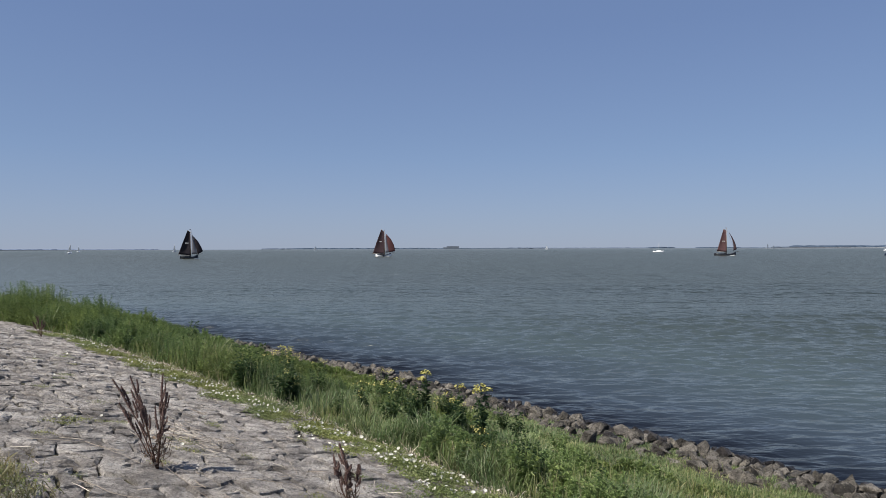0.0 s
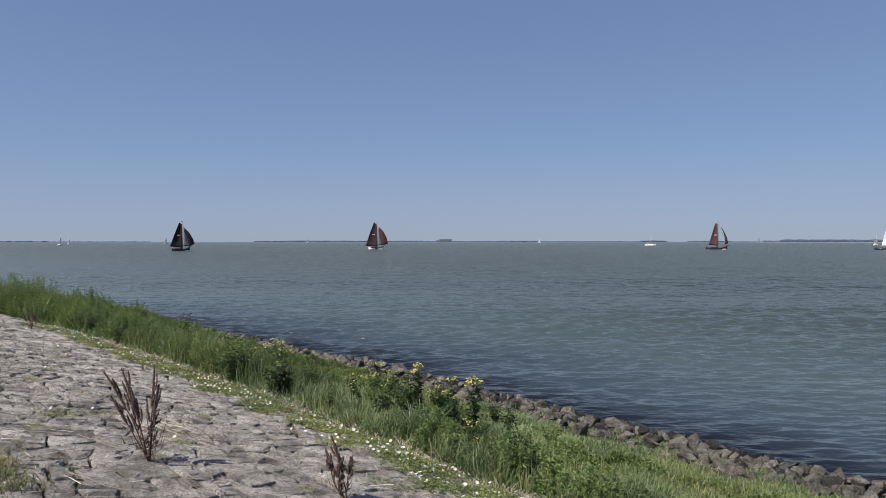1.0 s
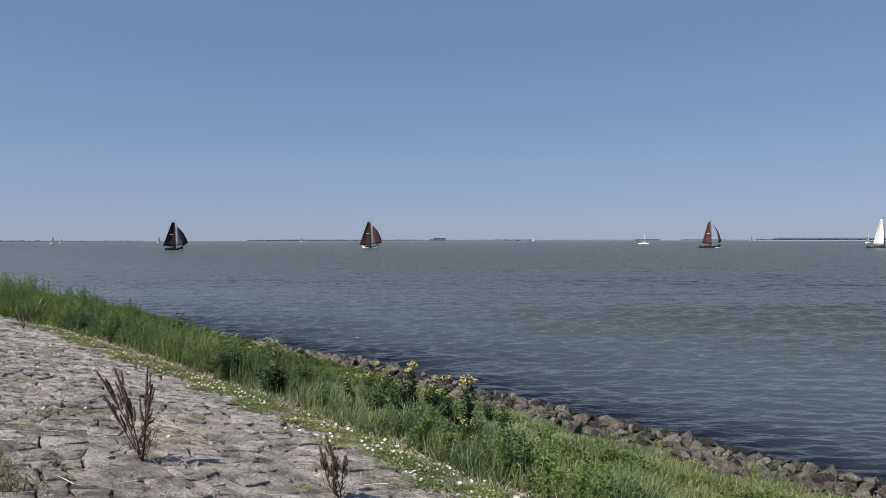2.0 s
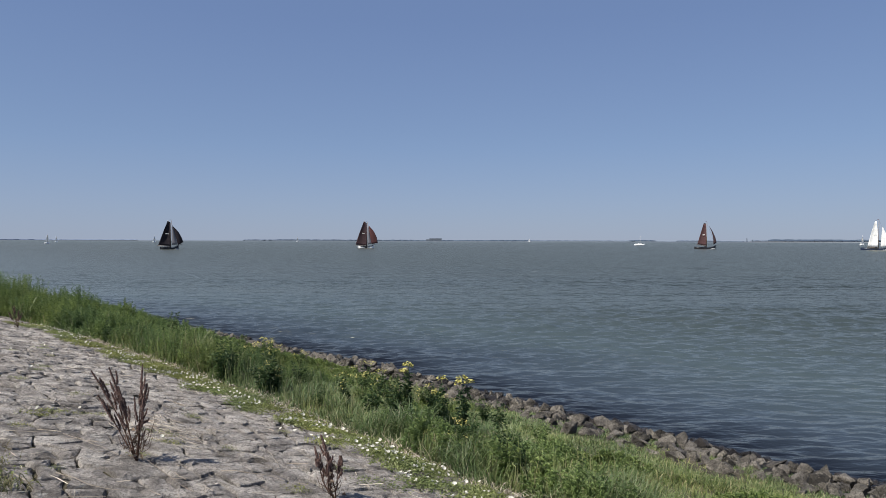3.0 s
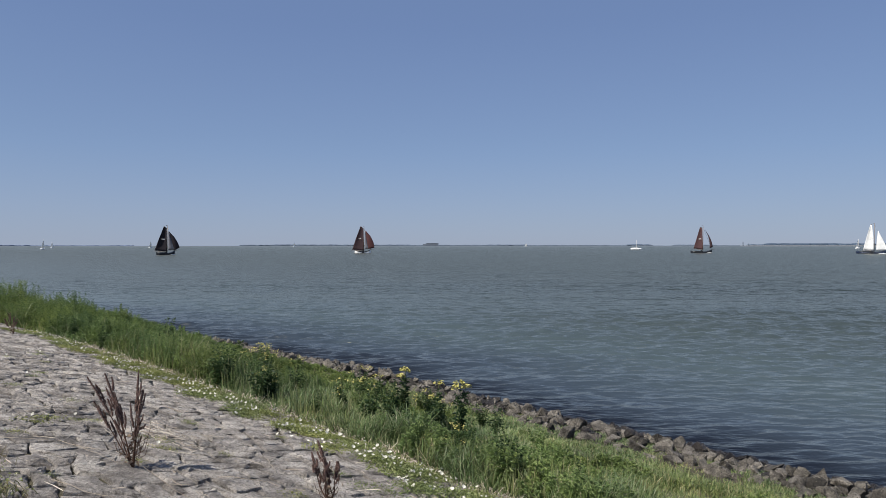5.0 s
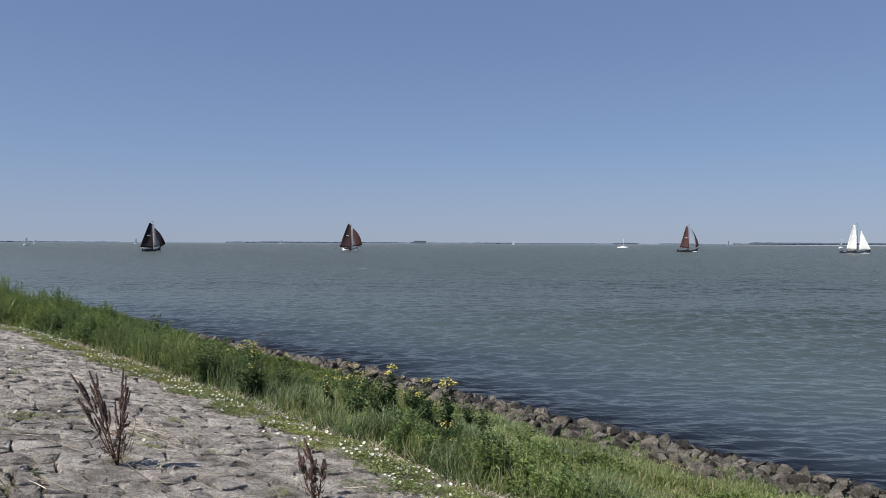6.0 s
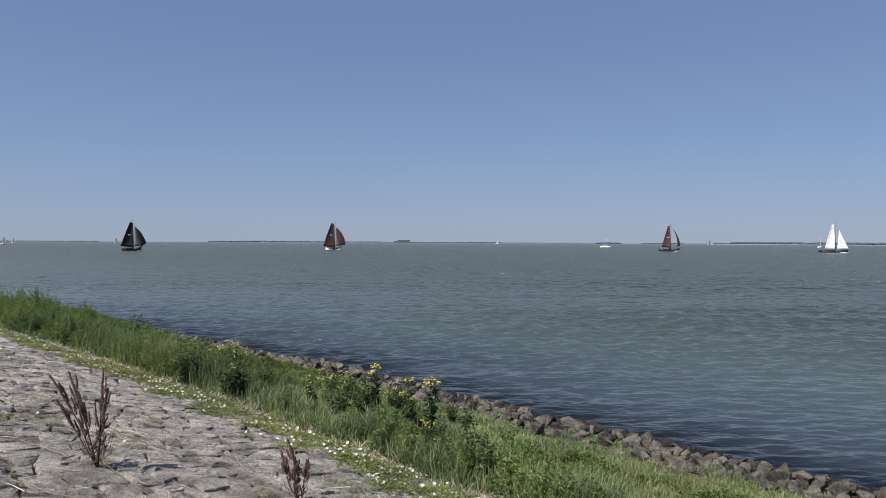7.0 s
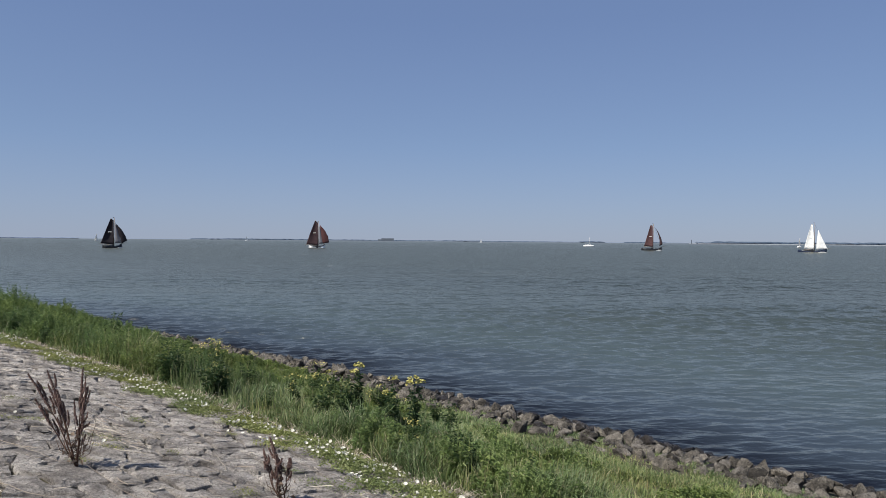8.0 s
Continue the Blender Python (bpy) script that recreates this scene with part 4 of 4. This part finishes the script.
def place(ob, p, u, turn=0.0, size=1.0, sink=0.01):
    c = plan(p, u)
    ob.matrix_basis = Matrix.Translation((c.x, c.y, c.z - sink)) @ Matrix.Rotation(turn, 4, "Z") @ Matrix.Scale(size, 4)
    return ob


def build_ragwort():
    tall = "tall ragwort with yellow flower clusters standing among grass"
    low = "low bushy ragwort with yellow flowers among grass"
    for seed, p, u, h, n in ((1, 7.5, 9.4, 1.0, 3), (2, 7.5, 8.53, 0.9, 2), (3, 7.3, 7.78, 1.0, 3)):
        tagged(place(ragwort(seed, h, n, leaf=0.12, spread=0.13, head=0.019), p, u), tall, "wildflower", "ragwort along the shore")
    a = tagged(place(ragwort(11, 0.78, 7, spread=0.32), 7.9, 15.4), low, "wildflower", "ragwort along the shore")
    b = tagged(place(ragwort(12, 0.62, 5, spread=0.26), 7.2, 10.9), low, "wildflower", "ragwort along the shore")
    rs = random.Random(4)
    for p, u, s in ((8.3, 16.3, 1.0), (8.9, 17.0, 0.95), (7.3, 14.6, 1.0), (9.2, 16.0, 0.9), (6.1, 11.8, 1.05), (8.2, 11.6, 0.9), (7.9, 10.6, 0.95),
                    (8.6, 12.3, 0.9), (8.8, 10.4, 0.85), (6.15, 7.2, 0.55), (6.3, 6.85, 0.72), (8.3, 9.3, 0.8), (9.3, 18.0, 0.9)):
        src = a if rs.random() < 0.5 else b
        c = plan(p, u)
        copy_thing(src, Matrix.Translation((c.x, c.y, c.z - 0.01)) @ Matrix.Rotation(rs.random() * 6.28, 4, "Z") @ Matrix.Scale(s, 4))


def build_leafy():
    lab = "dark green leafy herb clump rising from the grass"
    a = tagged(place(ragwort(31, 0.66, 9, False, 0.26, 0.11, M_HERB), 5.95, 5.6), "bright green leafy herb clump at the edge of the grass", "herb", "leafy herbs on the verge")
    b = tagged(place(ragwort(32, 0.8, 9, False, 0.26, 0.12), 6.3, 13.9), lab, "herb", "leafy herbs on the verge")
    rs = random.Random(6)
    spots = [(a, *q) for q in ((5.85, 4.3, 0.75), (6.1, 5.2, 0.9), (6.0, 5.95, 0.8), (6.15, 4.7, 0.7), (6.3, 11.9, 0.9), (6.6, 14.4, 1.1), (5.9, 14.2, 0.9), (7.6, 16.9, 1.1),
                               (8.0, 6.8, 0.8), (6.4, 16.8, 1.1), (6.1, 18.0, 1.0), (6.6, 20.4, 1.2), (7.0, 23.4, 1.35), (6.2, 8.4, 0.7), (5.9, 16.0, 0.9), (5.9, 19.4, 1.0))]
    spots += [(b, *q) for q in DARK_HERBS + ((7.0, 14.9, 1.1), (8.3, 8.0, 0.75), (7.2, 18.7, 1.15), (7.8, 21.2, 1.25), (9.0, 9.0, 0.6), (5.6, 20.0, 0.8), (5.6, 22.5, 0.9))]
    for src, p, u, size in spots:
        c = plan(p, u)
        copy_thing(src, Matrix.Translation((c.x, c.y, c.z - 0.01)) @ Matrix.Rotation(rs.random() * 6.28, 4, "Z") @ Matrix.Scale(size, 4))


build_ragwort()
build_leafy()


# ---- dock plants on the stone slope ----
def seed_cloud(pts, rs, r0, dens):
    """Whorls of small seed scales up a spike, wide below and pointed above."""
    V, F, k = [], [], 0
    q = [Vector(x) for x in pts]
    total = sum((b - a).length for a, b in zip(q, q[1:]))
    done = 0.0
    for a, b in zip(q, q[1:]):
        n = max(3, int((b - a).length * dens))
        for i in range(n):
            f = (i + rs.random()) / n
            c = a.lerp(b, f)
            s = (done + (b - a).length * f) / total
            r = r0 * 1.15 * min(1.0, 0.45 + 4 * s) * (1.0 - 0.8 * s ** 1.6) * (0.5 + 0.6 * abs(math.sin(c.z * 95)))
            for j in range(4):
                w = rs.random() * math.tau
                o = Vector((math.cos(w), math.sin(w), rs.uniform(-0.1, 0.6)))
                e = c + o * r * rs.uniform(0.35, 1.1)
                side = o.orthogonal().normalized() * 0.0078
                t = Vector((0, 0, 0.0105))
                V += [e - side, e + t, e + side, e - t + o * 0.004]
                F.append((k, k + 1, k + 2, k + 3))
                k += 4
        done += (b - a).length
    return mesh_arrays("seed_spike", np.array([tuple(v) for v in V]), np.array(F), M_RUMEX)


def dock(seed, stalks, label, thick=0.026):
    """stalks: (lean right, lean away, height, side branches)."""
    rs = random.Random(seed)
    thing = tagged(new("dock_plant"), label, "weed", "dock plants on the slope")
    for dx, dy, h, branches in stalks:
        n = 7
        root = rs.gauss(0, 0.02) + (0.0 if dx > 0 else -0.05)
        pts = [(root * min(1, i / 1.5) + dx * (i / 6) ** 1.6 + rs.gauss(0, 0.007), dy * (i / 6) ** 1.2 + rs.gauss(0, 0.006), h * i / 6) for i in range(n)]
        bm = bmesh.new()
        tube(bm, pts, [0.007, 0.0065, 0.0058, 0.005, 0.0042, 0.0034, 0.002], 5)

        def along(s):
            i = min(int(s * 6), 5)
            return Vector(pts[i]).lerp(Vector(pts[i + 1]), s * 6 - i)
        for k in range(branches + 1):   # bare side twigs low down
            a = along(rs.uniform(0.06, 0.34))
            w = rs.random() * math.tau
            ln = h * rs.uniform(0.12, 0.24)
            tube(bm, [a, a + Vector((math.cos(w) * ln * 0.6, math.sin(w) * ln * 0.6, ln * 0.35)), a + Vector((math.cos(w) * ln * 0.8, math.sin(w) * ln * 0.8, ln))], [0.0045, 0.0035, 0.0016], 4)
        part("stalk", bm_mesh("stalk", bm, M_STEM_RED, True), thing)
        foot = rs.uniform(0.56, 0.64)
        part("seed_spike", seed_cloud([along(foot + (1 - foot) * i / 4) for i in range(5)], rs, thick * 0.8, 230), thing)
        s = rs.uniform(0.4, 0.48)
        while s < 0.86:             # upright pointed spikes beside the stalk, shorter towards its top
            a = along(s)
            w = rs.random() * math.tau
            ln = h * rs.uniform(0.17, 0.27) * (1.3 - 0.85 * s)
            o = Vector((math.cos(w), math.sin(w), 0)) * rs.uniform(0.03, 0.055)
            lean = (along(min(1.0, s + 0.1)) - a).normalized()
            part("seed_spike", seed_cloud((a + o * 0.4, a + o + lean * ln * 0.45, a + o * 1.25 + lean * ln), rs, thick * 0.62, 210), thing)
            s += rs.uniform(0.09, 0.16)
    nr = np.random.RandomState(seed)
    m = 16
    a2 = nr.rand(m) * math.tau
    V, t = leaves(np.stack([nr.normal(0, 0.035, m), nr.normal(0, 0.035, m), nr.uniform(0.02, 0.34, m)], -1), np.stack([np.cos(a2), np.sin(a2), np.zeros(m)], -1),
                  nr.normal(0.3, 0.3, m), nr.uniform(0.05, 0.11, m), nr.uniform(0.015, 0.025, m), 1.2, nr)
    part("withered_leaves", mesh_arrays("withered_leaves", V, t, M_TWIG), thing)
    return thing


place(dock(1, [(0.03, 0.02, 0.94, 4), (0.09, 0.0, 0.76, 3), (0.06, 0.03, 0.46, 3), (-0.24, 0.05, 0.91, 4), (-0.15, 0.0, 0.74, 3), (-0.4, 0.02, 0.88, 4), (-0.3, -0.04, 0.66, 3)],
           "dead red-brown dock plant with seed spikes on the stones", 0.021), 2.2, 6.97)
place(dock(2, [(-0.14, 0.0, 0.6, 2), (-0.09, 0.05, 0.48, 2), (-0.03, 0.0, 0.44, 3), (0.06, 0.02, 0.4, 2), (0.0, -0.05, 0.34, 2)],
           "short dark red dock plant in seed on the stones", 0.03), 3.5, 5.45)
place(dock(3, [(-0.1, 0.0, 0.62, 3), (0.05, 0.0, 0.5, 3), (0.12, 0.0, 0.42, 2), (-0.2, 0.0, 0.45, 2)], "withered brown dock plant at the verge", 0.03), 4.2, 23.1)


# ---- bindweed, weeds and straw ----
def mat_mesh(seed, n, radius, size, stretch=1.0):
    rs = np.random.RandomState(seed)
    r, w = radius * np.sqrt(rs.rand(n)) * (0.7 + 0.3 * np.sin(3 * rs.rand(n) * math.tau)), rs.rand(n) * math.tau
    x, y = r * np.cos(w) * stretch, r * np.sin(w)
    a2 = rs.rand(n) * math.tau
    ln = size * rs.uniform(0.6, 1.4, n)
    base = np.stack([x, y, rs.uniform(0.0, 0.05, n)], -1)
    V, t = leaves(base, np.stack([np.cos(a2), np.sin(a2), np.zeros(n)], -1), rs.normal(0.35, 0.35, n), ln, ln * 0.6, 0.6, rs)
    return mesh_arrays("leaf_mat", V, t, M_MAT)


def flower_mesh():
    """A funnel flower with a scalloped rim and a yellowish throat."""
    bm = bmesh.new()
    n = 10
    c = bm.verts.new((0, 0, 0))
    a = [bm.verts.new((0.008 * math.cos(i * math.tau / n), 0.008 * math.sin(i * math.tau / n), 0.012)) for i in range(n)]
    b = [bm.verts.new(((0.0235 + 0.003 * (i % 2)) * math.cos(i * math.tau / n), (0.0235 + 0.003 * (i % 2)) * math.sin(i * math.tau / n), 0.024)) for i in range(n)]
    for i in range(n):
        j = (i + 1) % n
        bm.faces.new((c, a[j], a[i]))
        bm.faces.new((a[i], a[j], b[j], b[i]))
    return bm_mesh("flower", bm, M_PETAL, True)


SLOPE = Matrix.Rotation(TH, 4, "Z") @ Matrix.Rotation(math.atan(0.2), 4, "Y")


def slope_pose(p, u, turn=0.0, size=1.0, lift=0.0):
    c = plan(p, u)
    return Matrix.Translation((c.x, c.y, c.z + lift)) @ SLOPE @ Matrix.Rotation(turn, 4, "Z") @ Matrix.Scale(size, 4)


def build_bindweed():
    rs = random.Random(14)
    mats = [mat_mesh(60 + i, 640, 0.42, 0.032) for i in range(5)]
    thin = [mat_mesh(70 + i, 130, 0.3, 0.028) for i in range(3)]
    flower = flower_mesh()

    def plant(p, u, size, n_flower, sparse=False, label="creeping bindweed with white flowers spread on the stones"):
        t = tagged(new("bindweed"), label, "wildflower", "bindweed on the stone slope")
        t.matrix_basis = slope_pose(p, u, rs.random() * 6.28)
        tagged(part("leaf_mat", rs.choice(thin if sparse else mats), t, m=Matrix.Scale(size, 4)), kind="stuff")
        for k in range(n_flower):
            r, w = 0.33 * size * math.sqrt(rs.random()), rs.random() * math.tau
            part("flower", flower, t, "white funnel flower", Matrix.Translation((r * math.cos(w), r * math.sin(w), rs.uniform(0.035, 0.07)))
                 @ Euler((rs.gauss(0, 0.5), rs.gauss(0, 0.5), 0)).to_matrix().to_4x4() @ Matrix.Scale(rs.uniform(0.7, 1.08), 4))
    u = 3.0
    while u < 25:
        v = float(verge(u))
        for k in range(2):
            p = v - 0.1 - rs.random() ** 1.3 * 0.72
            plant(p, u + rs.uniform(-0.2, 0.2), rs.uniform(0.7, 1.15), rs.choice((0, 2, 3, 5, 6, 8, 10)))
        u += 0.36 if u < 14 else 0.5
    for p, u, n in ((4.6, 8.45, 4), (2.32, 9.37, 1), (2.71, 7.85, 1), (3.74, 9.5, 2), (1.84, 9.2, 1), (2.53, 9.33, 1), (3.35, 7.45, 0), (2.6, 13.4, 2), (3.3, 15.8, 1), (3.6, 17.8, 2), (2.7, 16.2, 1)):
        plant(p, u, 0.5, n, True)
    # small weeds rooted in the joints
    for p, u, s in ((1.8, 9.28, 0.9), (2.04, 9.43, 0.8), (2.62, 10.91, 0.6), (3.71, 9.31, 0.5), (2.82, 7.73, 0.6), (3.27, 5.77, 0.6), (4.23, 5.93, 0.8), (4.38, 5.64, 0.9), (2.92, 8.18, 0.6),
                    (2.81, 8.33, 0.6), (3.43, 17.06, 0.8), (4.23, 6.47, 0.6), (0.92, 6.6, 1.0), (0.92, 6.3, 1.0), (0.95, 7.0, 0.8), (1.45, 6.75, 0.35), (2.3, 7.2, 0.5), (1.5, 8.6, 0.5), (2.1, 12.2, 0.6),
                    (2.8, 13.9, 0.6), (3.3, 12.0, 0.5)):
        t = tagged(new("joint_weed"), "small yellow-green weed growing in a stone joint", "weed", "weeds in the joints")
        t.matrix_basis = slope_pose(p, u, rs.random() * 6.28)
        tagged(part("leaf_mat", rs.choice(thin), t, m=Matrix.Scale(s, 4)), kind="stuff")


def build_straw():
    rs = random.Random(9)
    # each stalk by the plan places that it runs through
    for run in (((1.30, 8.24), (1.80, 8.04)), ((1.81, 8.10), (2.03, 7.42), (2.09, 7.06)), ((2.27, 6.94), (2.28, 5.75)), ((3.28, 9.98), (3.20, 9.05), (3.33, 8.01)),
                ((2.90, 9.54), (3.27, 9.13), (3.37, 8.17)), ((3.11, 8.79), (3.01, 8.31)), ((3.81, 10.65), (3.89, 10.10)), ((1.84, 10.55), (2.16, 10.16), (2.22, 9.62)),
                ((2.77, 7.59), (3.01, 7.30)), ((3.02, 8.09), (3.12, 7.68)), ((2.45, 5.94), (2.46, 5.74)), ((2.82, 6.45), (3.26, 6.16)), ((2.36, 6.41), (2.36, 6.14)),
                ((3.21, 7.53), (3.07, 7.04)), ((3.71, 7.14), (3.49, 6.54)), ((1.34, 7.18), (1.67, 7.42)), ((1.41, 6.52), (1.58, 6.07), (1.73, 5.89)),
                ((3.79, 7.90), (3.85, 7.68)), ((3.76, 9.40), (3.84, 9.06)), ((3.05, 9.3), (3.2, 8.6), (3.25, 8.1)), ((2.95, 8.9), (3.15, 8.3), (3.2, 7.9))):
        pts = []
        for (p0, u0), (p1, u1) in zip(run, run[1:]):
            for k in range(4):
                pts.append((p0 + (p1 - p0) * k / 4 + rs.gauss(0, 0.008), u0 + (u1 - u0) * k / 4 + rs.gauss(0, 0.008)))
        pts.append(run[-1])
        c = plan(*pts[len(pts) // 2])
        r = rs.uniform(0.0022, 0.0038)
        bm = bmesh.new()
        tube(bm, [plan(p, u) - c + Vector((0, 0, 0.02 + abs(rs.gauss(0, 0.008)))) for p, u in pts], [r * (1 - 0.5 * i / len(pts)) for i in range(len(pts))], 6)
        ob = new("dead_stalk", bm_mesh("dead_stalk", bm, M_STRAW, True))
        ob.matrix_basis = Matrix.Translation(c)
        tagged(ob, "bleached dead plant stalk lying on the stones", "straw", "dead stalks on the slope")
    # loose scraps past counting
    V, F4, k = [], [], 0
    for i in range(900):
        u = 5 + 15 * rs.random() ** 1.6
        p = rs.uniform(0.12 * u, float(verge(u)) - 0.2)
        if rs.random() < 0.3:
            p, u = rs.gauss(3.0, 0.22), rs.gauss(8.4, 0.5)
        ln, r = rs.uniform(0.05, 0.34) * rs.random() + 0.04, rs.uniform(0.0015, 0.0032)
        m = slope_pose(p, u, rs.gauss(0.7, 0.7), 1.0, 0.014 + rs.random() * 0.02) @ Matrix.Rotation(rs.gauss(0, 0.1), 4, "Y")
        for x, q in ((-0.5, 1), (0.05, 1), (0.5, 0.5)):
            off = rs.gauss(0, 0.03) * ln
            for yy, zz in ((-r, 0), (r, 0), (0, r * 1.6)):
                V.append(tuple(m @ Vector((x * ln, off + yy * q, zz * q))))
        for s in (0, 3):
            for j in range(3):
                F4.append((k + s + j, k + s + (j + 1) % 3, k + s + 3 + (j + 1) % 3, k + s + 3 + j))
        k += 9
    tagged(new("straw_litter", mesh_arrays("straw_litter", np.array(V), np.array(F4), M_STRAW)), "scattered bleached straw scraps on the stones", "straw", kind="stuff")


build_bindweed()
build_straw()


# ---- the single stones of the slope ----
for v, top, quads, c in near_blocks:
    part("paving_stone", mesh_arrays("paving_stone", v, [top, quads], M_PAVE), slope_root, m=Matrix.Translation(c))
